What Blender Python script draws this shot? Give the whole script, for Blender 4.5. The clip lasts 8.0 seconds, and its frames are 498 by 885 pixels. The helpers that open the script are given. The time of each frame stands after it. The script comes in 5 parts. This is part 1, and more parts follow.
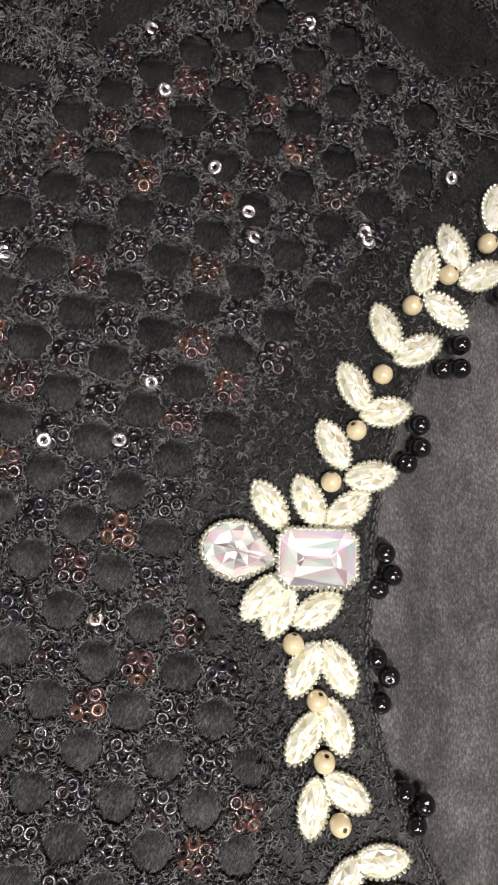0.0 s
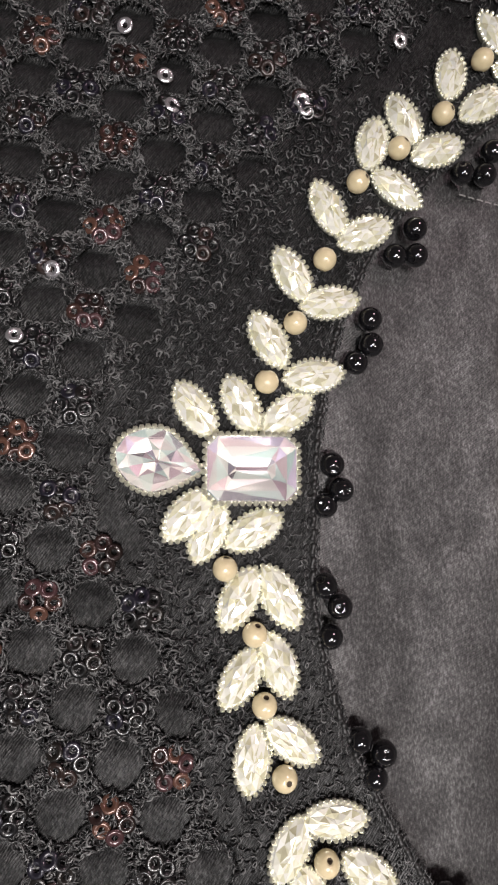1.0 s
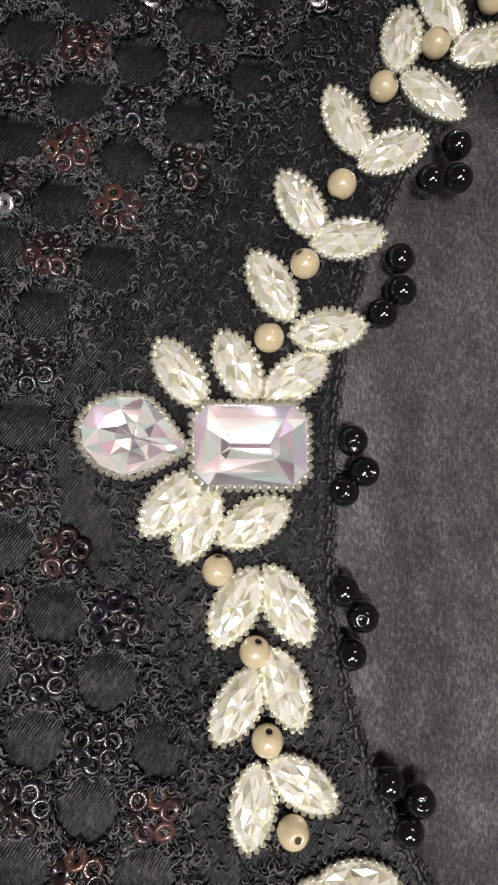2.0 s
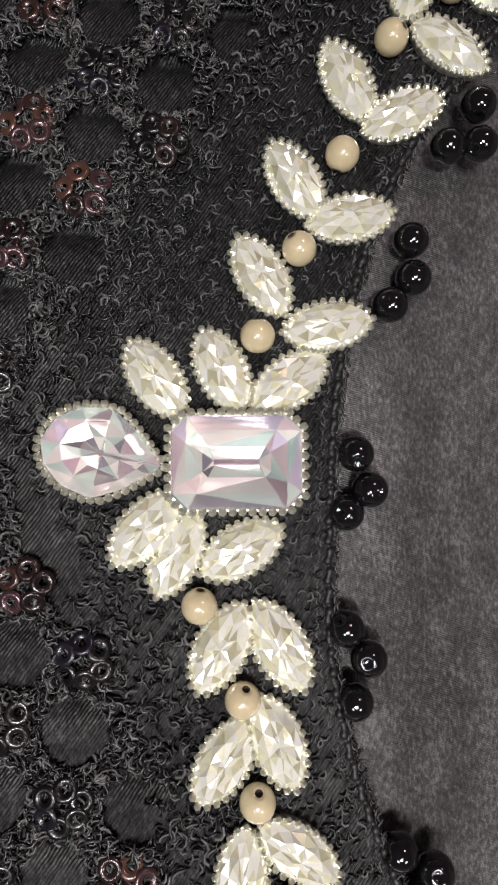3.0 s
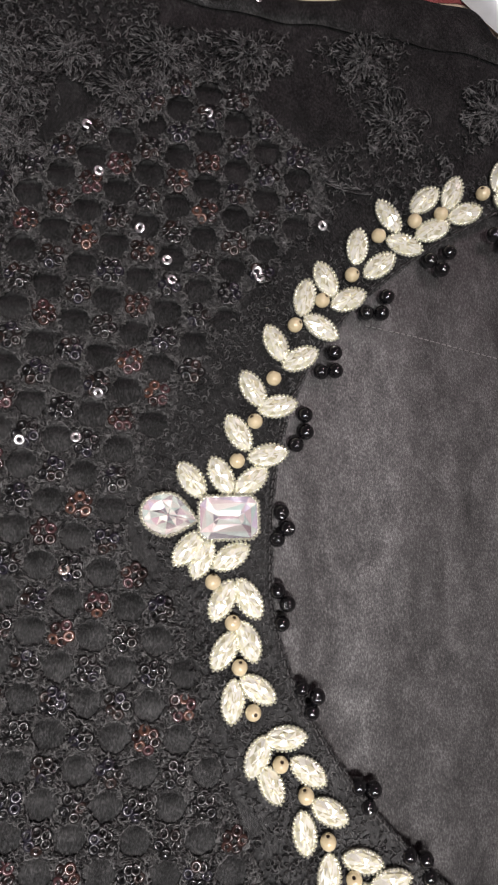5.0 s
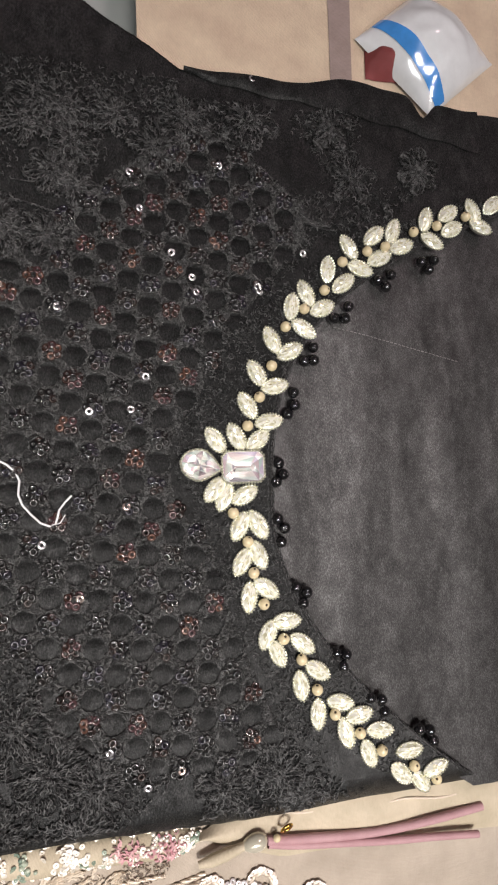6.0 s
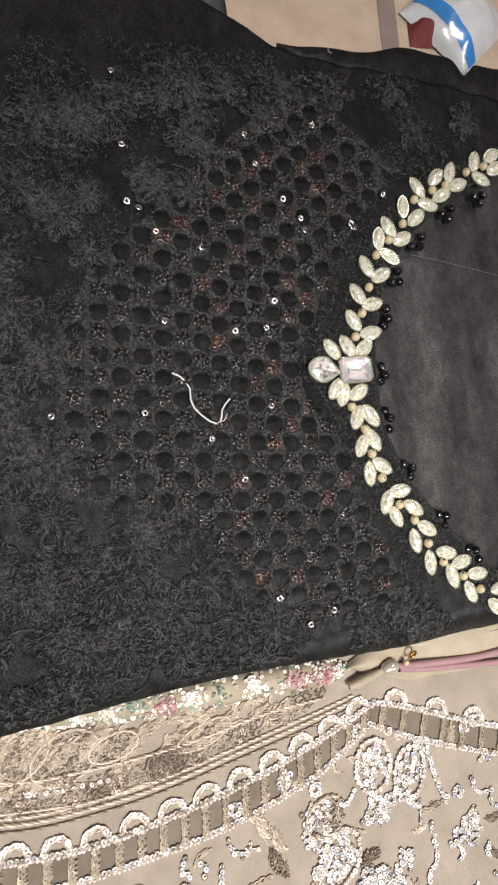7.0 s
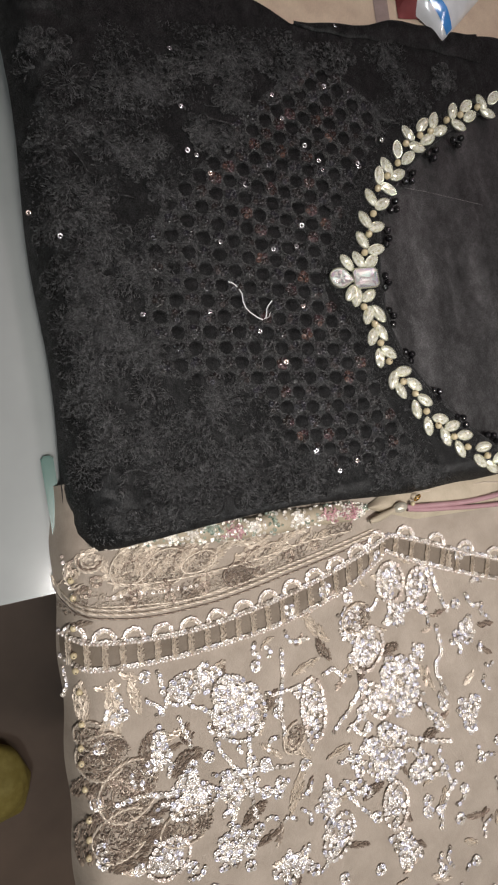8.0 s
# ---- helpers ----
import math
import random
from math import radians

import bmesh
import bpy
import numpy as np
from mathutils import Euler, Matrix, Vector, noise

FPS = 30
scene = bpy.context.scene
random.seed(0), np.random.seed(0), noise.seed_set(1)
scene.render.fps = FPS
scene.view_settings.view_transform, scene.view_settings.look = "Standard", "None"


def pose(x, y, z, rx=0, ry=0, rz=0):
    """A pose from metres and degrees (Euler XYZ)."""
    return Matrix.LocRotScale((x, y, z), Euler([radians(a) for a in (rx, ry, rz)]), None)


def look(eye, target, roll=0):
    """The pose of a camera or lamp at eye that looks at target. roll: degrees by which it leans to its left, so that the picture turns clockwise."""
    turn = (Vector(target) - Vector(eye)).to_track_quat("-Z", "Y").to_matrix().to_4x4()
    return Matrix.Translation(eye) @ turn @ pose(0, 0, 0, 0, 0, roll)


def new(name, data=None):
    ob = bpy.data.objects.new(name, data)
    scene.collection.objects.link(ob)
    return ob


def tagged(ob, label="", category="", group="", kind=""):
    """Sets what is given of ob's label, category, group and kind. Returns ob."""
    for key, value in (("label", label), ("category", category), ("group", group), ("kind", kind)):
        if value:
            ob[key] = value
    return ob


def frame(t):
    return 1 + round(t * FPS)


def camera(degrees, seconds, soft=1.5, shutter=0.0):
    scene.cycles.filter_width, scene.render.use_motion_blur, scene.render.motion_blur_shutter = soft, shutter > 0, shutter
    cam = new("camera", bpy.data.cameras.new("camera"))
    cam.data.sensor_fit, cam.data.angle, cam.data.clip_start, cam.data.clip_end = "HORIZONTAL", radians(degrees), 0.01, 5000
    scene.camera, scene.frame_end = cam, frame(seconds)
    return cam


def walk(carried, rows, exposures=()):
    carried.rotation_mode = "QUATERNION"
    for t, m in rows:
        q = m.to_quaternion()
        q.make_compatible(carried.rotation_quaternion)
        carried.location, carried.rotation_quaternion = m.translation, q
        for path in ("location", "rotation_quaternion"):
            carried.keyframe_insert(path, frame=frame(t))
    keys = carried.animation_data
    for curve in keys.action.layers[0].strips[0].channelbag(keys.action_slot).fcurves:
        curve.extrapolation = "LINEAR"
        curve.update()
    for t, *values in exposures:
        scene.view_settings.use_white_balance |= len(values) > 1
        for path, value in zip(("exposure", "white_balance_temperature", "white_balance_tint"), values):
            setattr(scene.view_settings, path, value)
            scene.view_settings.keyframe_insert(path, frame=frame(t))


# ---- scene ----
cam = camera(45.28, 8.0, 2.1)
PATH = [
    (0, (-0.02498, 0.00843, 0.10621), (0.00879, 0.03986, -0.19022), 50.00),
    (0.5, (-0.01707, -0.00030, 0.10076), (0.02371, 0.03192, -0.19470), 53.75),
    (1, (-0.01192, -0.00609, 0.09080), (0.02591, 0.02661, -0.20500), 50.57),
    (1.2, (-0.01076, -0.00612, 0.08655), (0.02414, 0.02259, -0.21003), 51.96),
    (2.5, (-0.00187, -0.00643, 0.06758), (0.00970, 0.01915, -0.23110), 25.07),
    (3, (-0.00034, -0.00251, 0.06406), (0.00740, 0.01841, -0.23511), 20.87),
    (3.5, (0.00192, 0.00210, 0.07338), (0.01340, 0.03035, -0.22506), 22.55),
    (4, (0.00650, 0.00708, 0.09245), (0.02877, 0.03673, -0.20525), 37.61),
    (4.5, (0.00032, 0.00663, 0.11538), (0.02952, 0.03671, -0.18167), 44.61),
    (4.7, (-0.00359, 0.00454, 0.12680), (0.02556, 0.03805, -0.16990), 41.24),
    (5.8, (-0.04480, -0.00124, 0.18203), (0.03543, 0.02199, -0.10611), 73.41),
    (6, (-0.05061, -0.00766, 0.19020), (0.03016, 0.01584, -0.09776), 72.43),
    (6.2, (-0.06124, -0.01440, 0.19516), (0.02423, 0.00537, -0.09173), 74.62),
    (6.5, (-0.07474, -0.02804, 0.20359), (0.01217, -0.00908, -0.08292), 73.21),
    (7, (-0.11868, -0.03603, 0.21492), (-0.02534, -0.02124, -0.06980), 74.42),
    (7.5, (-0.15964, -0.04725, 0.23786), (-0.06480, -0.03961, -0.04666), 77.91),
    (8, (-0.16764, -0.07840, 0.27277), (-0.07362, -0.07475, -0.01210), 78.31),
]
EXPOSURES = [(0.0, 0.2, 6450, 16), (0.5, 0.1, 6450, 16), (1.0, -0.08, 6350, 18), (2.5, -0.33, 6300, 18), (3.0, -0.38, 6250, 18), (3.5, -0.6, 6200, 19), (4.0, -0.42, 6200, 20), (4.5, -0.2, 6250, 20), (6.0, -0.05, 6400, 16), (7.0, -0.2, 6350, 14), (8.0, -0.62, 6300, 15)]
walk(cam, [(t, look(eye, target, roll)) for t, eye, target, roll in PATH], EXPOSURES)

# ---- light: a shop with bright ceiling panels ----
world = bpy.data.worlds.new("shop_air")
world.use_nodes = True
scene.world = world
world.node_tree.nodes["Background"].inputs[0].default_value = (0.9, 0.92, 1.0, 1)
world.node_tree.nodes["Background"].inputs[1].default_value = 0.05


def panel_lamp(x, y, size, power, colour):
    data = bpy.data.lights.new("ceiling_lamp", "AREA")
    data.shape, data.size, data.energy, data.color = "SQUARE", size, power, colour
    ob = new("ceiling_lamp", data)
    ob.matrix_world = pose(x, y, 1.55)
    return ob


panel_lamp(0.05, -0.36, 0.36, 11, (1.0, 0.955, 0.87))
panel_lamp(-0.55, -0.75, 0.30, 9, (0.95, 1.0, 0.97))
panel_lamp(0.75, -0.85, 0.30, 10, (1.0, 0.94, 0.86))
# pink fill lamp, added to tint the far crystals; no such source is known
panel_lamp(0.70, 1.00, 0.30, 8, (1.0, 0.72, 0.74))

# unseen spot, added to pool light on the front and dim the far cloth
spot_data = bpy.data.lights.new("added_pool_spot", "SPOT")
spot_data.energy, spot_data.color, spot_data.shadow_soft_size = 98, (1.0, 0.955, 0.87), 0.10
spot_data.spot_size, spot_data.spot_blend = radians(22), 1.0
new("added_pool_spot", spot_data).matrix_world = look((-0.10, -0.42, 1.55), (-0.03, -0.16, 0.0))

CM = 0.01
rnd = random.Random(7)


# ---- materials ----
def material(name):
    m = bpy.data.materials.new(name)
    m.use_nodes = True
    tree = m.node_tree
    return m, tree, tree.nodes["Principled BSDF"]


def link(tree, a, b):
    tree.links.new(a, b)


def coords(tree, scale=(1, 1, 1), turn=0.0):
    """Object coordinates in centimetres."""
    tc = tree.nodes.new("ShaderNodeTexCoord")
    mp = tree.nodes.new("ShaderNodeMapping")
    mp.inputs["Scale"].default_value = [100 * s for s in scale]
    mp.inputs["Rotation"].default_value = (0, 0, radians(turn))
    link(tree, tc.outputs["Object"], mp.inputs[0])
    return mp.outputs[0]


def noise_tex(tree, vec, scale, detail=4.0, rough=0.6):
    n = tree.nodes.new("ShaderNodeTexNoise")
    n.inputs["Scale"].default_value, n.inputs["Detail"].default_value, n.inputs["Roughness"].default_value = scale, detail, rough
    link(tree, vec, n.inputs["Vector"])
    return n.outputs[0]


def ramp(tree, fac, stops):
    r = tree.nodes.new("ShaderNodeValToRGB")
    els = r.color_ramp.elements
    while len(els) < len(stops):
        els.new(0.5)
    for e, (p, c) in zip(els, stops):
        e.position, e.color = p, (*c, 1)
    link(tree, fac, r.inputs[0])
    return r.outputs[0]


def math_node(tree, op, a, b):
    n = tree.nodes.new("ShaderNodeMath")
    n.operation = op
    for i, v in enumerate((a, b)):
        if isinstance(v, (int, float)):
            n.inputs[i].default_value = v
        else:
            link(tree, v, n.inputs[i])
    return n.outputs[0]


def bump(tree, height, strength, distance):
    b = tree.nodes.new("ShaderNodeBump")
    b.inputs["Strength"].default_value, b.inputs["Distance"].default_value = strength, distance
    link(tree, height, b.inputs["Height"])
    return b.outputs[0]


def weave(tree, pitch, turn):
    """Twill ribs, a little wavy, broken up by the single threads that cross them."""
    bend = noise_tex(tree, coords(tree), 1.3, 3)
    wave = tree.nodes.new("ShaderNodeTexWave")
    wave.inputs["Scale"].default_value = 0.32 / pitch
    wave.inputs["Distortion"].default_value, wave.inputs["Detail"].default_value = 3.5, 3.0
    link(tree, coords(tree, turn=turn), wave.inputs["Vector"])
    mp = tree.nodes.new("ShaderNodeMapping")
    mp.inputs["Scale"].default_value = (0.22, 1, 1)
    link(tree, coords(tree, turn=turn + 82), mp.inputs[0])
    cross = noise_tex(tree, mp.outputs[0], 0.8 / pitch, 1, 0.4)
    return math_node(tree, "ADD", math_node(tree, "MULTIPLY", wave.outputs[1], math_node(tree, "ADD", bend, 0.1)), math_node(tree, "MULTIPLY", cross, 0.7))


def satin(name, dark, pale, rough, pitch, turn, wear=1.0, sheen=0.02, spec=0.35, relief=0.00016, floats=0.0, rib=0.12):
    """Woven satin with a fine diagonal twill and cloudy wear."""
    m, tree, bsdf = material(name)
    vec = coords(tree)
    cloud = noise_tex(tree, vec, 0.7, 5)
    tone = ramp(tree, cloud, ((0.3, dark), (0.72, pale)))
    bsdf.inputs["Specular IOR Level"].default_value = spec
    if floats:
        # warp floats that catch the light: their glints go into colour and specular
        grain = noise_tex(tree, coords(tree, (1, 0.5, 1), 14), 27, 3, 0.75)
        patch = noise_tex(tree, coords(tree, (1, 0.6, 1), -20), 2.6, 4, 0.6)
        both = math_node(tree, "ADD", math_node(tree, "MULTIPLY", grain, 0.72), math_node(tree, "MULTIPLY", patch, 0.28))
        lift = ramp(tree, both, ((0.36, (1 - floats,) * 3), (0.50, (0.95,) * 3), (0.66, (1 + 2.4 * floats,) * 3)))
        mix = tree.nodes.new("ShaderNodeVectorMath")
        mix.operation = "MULTIPLY"
        link(tree, tone, mix.inputs[0])
        link(tree, lift, mix.inputs[1])
        tone = mix.outputs[0]
        link(tree, math_node(tree, "MULTIPLY", lift, spec), bsdf.inputs["Specular IOR Level"])
    tw = weave(tree, pitch, turn)
    ribs = tree.nodes.new("ShaderNodeVectorMath")
    ribs.operation = "MULTIPLY"
    link(tree, tone, ribs.inputs[0])
    link(tree, ramp(tree, tw, ((0.25, (1 - 0.55 * rib,) * 3), (0.55, (1.0,) * 3), (0.85, (1 + 0.75 * rib,) * 3))), ribs.inputs[1])
    link(tree, ribs.outputs[0], bsdf.inputs["Base Color"])
    fine = noise_tex(tree, coords(tree, (1, 0.7, 1), turn), 48, 3, 0.7)
    streak = noise_tex(tree, coords(tree, (1.0, 0.35, 1)), 1.1, 6, 0.65)
    gloss = math_node(tree, "ADD", math_node(tree, "MULTIPLY", fine, 0.3), math_node(tree, "MULTIPLY", streak, 0.7))
    link(tree, ramp(tree, gloss, ((0.32, (rough + 0.10,) * 3), (0.70, (rough - 0.05,) * 3))), bsdf.inputs["Roughness"])
    h = math_node(tree, "ADD", math_node(tree, "MULTIPLY", tw, 1.4), math_node(tree, "MULTIPLY", fine, wear))
    link(tree, bump(tree, h, 0.6, relief), bsdf.inputs["Normal"])
    bsdf.inputs["Sheen Weight"].default_value = sheen
    bsdf.inputs["Sheen Roughness"].default_value = 0.4
    return m


def thread_material(name, dark, pale, rough=0.5, sheen=0.2, metal=0.0, spec=0.5, middle=None):
    m, tree, bsdf = material(name)
    geo = tree.nodes.new("ShaderNodeNewGeometry")
    link(tree, ramp(tree, geo.outputs["Random Per Island"], ((0.0, dark), middle, (1.0, pale)) if middle else ((0.0, dark), (1.0, pale))), bsdf.inputs["Base Color"])
    bsdf.inputs["Roughness"].default_value, bsdf.inputs["Sheen Weight"].default_value, bsdf.inputs["Metallic"].default_value = rough, sheen, metal
    bsdf.inputs["Specular IOR Level"].default_value = spec
    return m


def sequin_material(name, colours, island, metal=0.35, rough=0.27):
    m, tree, bsdf = material(name)
    if island:
        fac = tree.nodes.new("ShaderNodeNewGeometry").outputs["Random Per Island"]
    else:
        fac = tree.nodes.new("ShaderNodeObjectInfo").outputs["Random"]
    r = ramp(tree, fac, [(i / len(colours), c) for i, c in enumerate(colours)])
    r.node.color_ramp.interpolation = "CONSTANT"
    link(tree, r, bsdf.inputs["Base Color"])
    bsdf.inputs["Metallic"].default_value, bsdf.inputs["Roughness"].default_value = metal, rough
    bsdf.inputs["Coat Weight"].default_value = 0.4
    return m


def plain(name, colour, rough, metal=0.0, coat=0.0, grain=30.0, vary=0.25, relief=0.00004):
    m, tree, bsdf = material(name)
    n = noise_tex(tree, coords(tree), grain, 4)
    lo, hi = [c * (1 - vary) for c in colour], [min(1, c * (1 + vary)) for c in colour]
    link(tree, ramp(tree, n, ((0.3, lo), (0.7, hi))), bsdf.inputs["Base Color"])
    link(tree, bump(tree, n, 0.4, relief), bsdf.inputs["Normal"])
    bsdf.inputs["Roughness"].default_value, bsdf.inputs["Metallic"].default_value, bsdf.inputs["Coat Weight"].default_value = rough, metal, coat
    return m


def crystal_material(name, tints, scale, metal, loose):
    """Foil-backed cut glass with a faint rainbow coating; facet sparkle goes into the colour."""
    m, tree, bsdf = material(name)
    geo = tree.nodes.new("ShaderNodeNewGeometry")
    n = noise_tex(tree, coords(tree), scale, 2)
    mix = math_node(tree, "ADD", math_node(tree, "MULTIPLY", n, 1 - loose), math_node(tree, "MULTIPLY", geo.outputs["Random Per Island"], loose))
    link(tree, ramp(tree, mix, tints), bsdf.inputs["Base Color"])
    bsdf.inputs["Metallic"].default_value, bsdf.inputs["Roughness"].default_value = metal, 0.17
    bsdf.inputs["Coat Weight"].default_value, bsdf.inputs["Coat Roughness"].default_value = 1.0, 0.03
    return m


M_LACE = satin("black_net_satin", (0.0045, 0.005, 0.005), (0.012, 0.0125, 0.0125), 0.40, 0.036, 35, 0.3, 0.0, 0.28, 0.00015, 0.62, 1.0)
M_LINING = satin("black_lining_satin", (0.010, 0.0098, 0.0098), (0.030, 0.0295, 0.0298), 0.40, 0.024, -72, 0.5, 0.01, 0.5, 0.00005, 0.5, 0.2)
M_THREAD = thread_material("black_embroidery_thread", (0.003, 0.003, 0.0033), (0.135, 0.137, 0.135), 0.34, 0.0, 0.0, 0.55, (0.5, (0.021, 0.0215, 0.0215)))
# same thread again, its colour darkened for the dimmer light on the flowers
M_THREAD_DIM = thread_material("black_thread_dim", (0.003, 0.003, 0.0033), (0.115, 0.117, 0.116), 0.35, 0.0, 0.0, 0.55, (0.5, (0.018, 0.0185, 0.0185)))
M_PIPING = thread_material("black_cord", (0.006, 0.006, 0.006), (0.012, 0.012, 0.012), 0.5, 0.0)
SEQ = [(0.005, 0.005, 0.006), (0.011, 0.009, 0.008), (0.005, 0.005, 0.006), (0.020, 0.012, 0.010), (0.006, 0.006, 0.006), (0.010, 0.009, 0.016),
       (0.005, 0.005, 0.005), (0.014, 0.013, 0.020), (0.006, 0.006, 0.006), (0.009, 0.008, 0.008)]
M_SEQUIN = sequin_material("dark_sequin", SEQ, False, 0.3, 0.33)
M_SEQUINS = sequin_material("dark_sequins", SEQ, True, 0.3, 0.33)
RUST = [(0.045, 0.023, 0.019), (0.016, 0.010, 0.009), (0.10, 0.050, 0.036), (0.025, 0.014, 0.013), (0.060, 0.030, 0.032)]
M_RUST = sequin_material("rust_sequin", RUST, False)
M_RUSTS = sequin_material("rust_sequins", RUST, True)
M_CRYSTAL = crystal_material("pale_crystal", ((0.15, (0.56, 0.53, 0.36)), (0.32, (0.84, 0.83, 0.60)), (0.5, (0.94, 0.94, 0.82)), (0.85, (0.97, 0.98, 0.92))), 6, 0.32, 0.7)
M_BIG = crystal_material("rainbow_foil", ((0.04, (0.10, 0.10, 0.11)), (0.18, (0.56, 0.42, 0.46)), (0.34, (0.84, 0.82, 0.75)), (0.50, (0.32, 0.45, 0.43)), (0.64, (0.88, 0.86, 0.77)), (0.80, (0.22, 0.21, 0.24)), (0.93, (0.50, 0.43, 0.55))), 1.1, 0.6, 0.9)
M_SETTING = plain("pale_gilt_metal", (0.88, 0.87, 0.68), 0.28, 0.8, 0.2)
M_PEARL = plain("cream_pearl", (0.60, 0.51, 0.32), 0.24, 0.0, 0.8, 8, 0.08)
M_BEAD = plain("black_glass", (0.006, 0.006, 0.007), 0.06, 0.0, 1.0)
# shade inside the drilled holes, given as a dark colour
M_HOLE = plain("hole_shade", (0.05, 0.035, 0.02), 0.8)
M_WHITE = thread_material("white_thread", (0.75, 0.75, 0.76), (0.8, 0.8, 0.8), 0.6)
M_BEIGE = satin("taupe_net", (0.31, 0.262, 0.208), (0.41, 0.35, 0.285), 0.5, 0.04, 20)


# ---- mesh helpers (bmeshes are in centimetres) ----
def mesh_from(name, bm, mat, smooth=False):
    bmesh.ops.transform(bm, matrix=Matrix.Scale(CM, 4), verts=bm.verts)
    me = bpy.data.meshes.new(name)
    bm.to_mesh(me)
    bm.free()
    me.materials.append(mat)
    if smooth:
        me.polygons.foreach_set("use_smooth", [True] * len(me.polygons))
    return me


def mesh_arrays(name, verts, faces, mat, smooth=False):
    me = bpy.data.meshes.new(name)
    me.from_pydata((np.asarray(verts) * CM).tolist(), [], np.asarray(faces).tolist() if not isinstance(faces, list) else faces)
    me.materials.append(mat)
    if smooth:
        me.polygons.foreach_set("use_smooth", [True] * len(me.polygons))
    return me


def hang(name, me, parent, x=0, y=0, z=0, rx=0, ry=0, rz=0, label="", size=1.0):
    """One mesh as a part of parent, at a place in centimetres."""
    ob = new(name, me)
    ob.parent = parent
    ob.matrix_basis = pose(x * CM, y * CM, z * CM, rx, ry, rz) @ Matrix.Scale(size, 4)
    return tagged(ob, label) if label else ob


def part(name, bm, mat, parent, label="", smooth=False):
    return hang(name, mesh_from(name, bm, mat, smooth), parent, label=label)


def thing(name, label, category, x=0, y=0, z=0, group="", kind=""):
    ob = new(name)
    ob.empty_display_size = 0.01
    ob.matrix_basis = pose(x * CM, y * CM, z * CM)
    return tagged(ob, label, category, group, kind)


def scatter(tv, tf, place, turn, tilt, size):
    """Copies of a template (verts, faces) as one vertex and face array."""
    tv, tf = np.asarray(tv, float), np.asarray(tf)
    n = len(place)
    c, s = np.cos(turn), np.sin(turn)
    ct, st = np.cos(tilt), np.sin(tilt)
    v = tv[None] * np.asarray(size).reshape(n, 1, -1)
    y, z = v[..., 1] * ct[:, None] - v[..., 2] * st[:, None], v[..., 1] * st[:, None] + v[..., 2] * ct[:, None]
    x = v[..., 0]
    out = np.stack((x * c[:, None] - y * s[:, None], x * s[:, None] + y * c[:, None], z), -1) + np.asarray(place)[:, None]
    f = tf[None] + (np.arange(n) * len(tv))[:, None, None]
    return out.reshape(-1, 3), f.reshape(-1, tf.shape[1])


def tube(points, radius, sides=6, taper=None):
    """A tube through points as vertex and face lists."""
    pts = [Vector(p) for p in points]
    verts, faces = [], []
    for i, p in enumerate(pts):
        d = (pts[min(i + 1, len(pts) - 1)] - pts[max(i - 1, 0)]).normalized()
        side = d.cross(Vector((0, 0, 1)))
        side = side.normalized() if side.length > 1e-4 else Vector((1, 0, 0))
        up = side.cross(d)
        r = radius * (taper(i / (len(pts) - 1)) if taper else 1)
        for k in range(sides):
            a = 2 * math.pi * k / sides
            verts.append(p + side * (r * math.cos(a)) + up * (r * math.sin(a)))
    for i in range(len(pts) - 1):
        for k in range(sides):
            a, b = i * sides + k, i * sides + (k + 1) % sides
            faces.append((a, b, b + sides, a + sides))
    return verts, faces


def arc_len(points):
    return sum((Vector(a) - Vector(b)).length for a, b in zip(points, points[1:]))


# ---- the black tunic ----
NECK_Y = -1.6


def neck_x(y):
    d = y - NECK_Y
    return 0.98 + (5.2 * (d / 9.1) ** 3.04 if d > 0 else 6.02 * (-d / 8.7) ** 1.86)


def top_y(x):
    """The shoulder seam, along the far edge of the cloth."""
    swell = 0.42 * math.exp(-((x - 4.9) / 1.9) ** 2) - 0.75 * math.exp(-((x - 7.5) / 0.42) ** 2)
    return 13.6 + 0.6 * max(0, -1.7 - x) + swell + 0.05 * math.sin(x * 1.9)


def low_y(x):
    return -11.35 - 0.25 * math.sin(x * 0.33 + 0.6) - 0.02 * x


def left_x(y):
    return -16.4 + 0.02 * (y + 4) - 0.12 * math.sin(y * 0.5)


def cloth_z(x, y):
    z = 0.10 * noise.noise(Vector((x * 0.22, y * 0.22, 3.1))) + 0.03 * noise.noise(Vector((x * 0.8, y * 0.8, 7.7)))
    near = max(0.0, min(1.0, (x + 16.5) / 2.5))
    low = max(0.0, min(1.0, (y + 11.9) / 1.6))
    fall = -2.4 * (1 - near) ** 2.2 - 1.2 * (1 - low) ** 2.0
    z += max(0.0, min(1.0, (-10.5 - x) / 3)) * (0.16 * noise.noise(Vector((x * 0.6, y * 0.9, 12))) + 0.07 * noise.noise(Vector((x * 1.7, y * 2.3, 15))))
    calm = max(0.15, min(1.0, (abs(x) + abs(y)) / 12))
    return z * calm - 0.04 + fall


tunic = thing("black_tunic", "black embroidered tunic with a crystal neckline, folded on a counter", "tunic")


def sheet(nu, nv, at):
    verts = [at(u / nu, v / nv) for v in range(nv + 1) for u in range(nu + 1)]
    faces = [(v * (nu + 1) + u, v * (nu + 1) + u + 1, (v + 1) * (nu + 1) + u + 1, (v + 1) * (nu + 1) + u) for v in range(nv) for u in range(nu)]
    return verts, faces


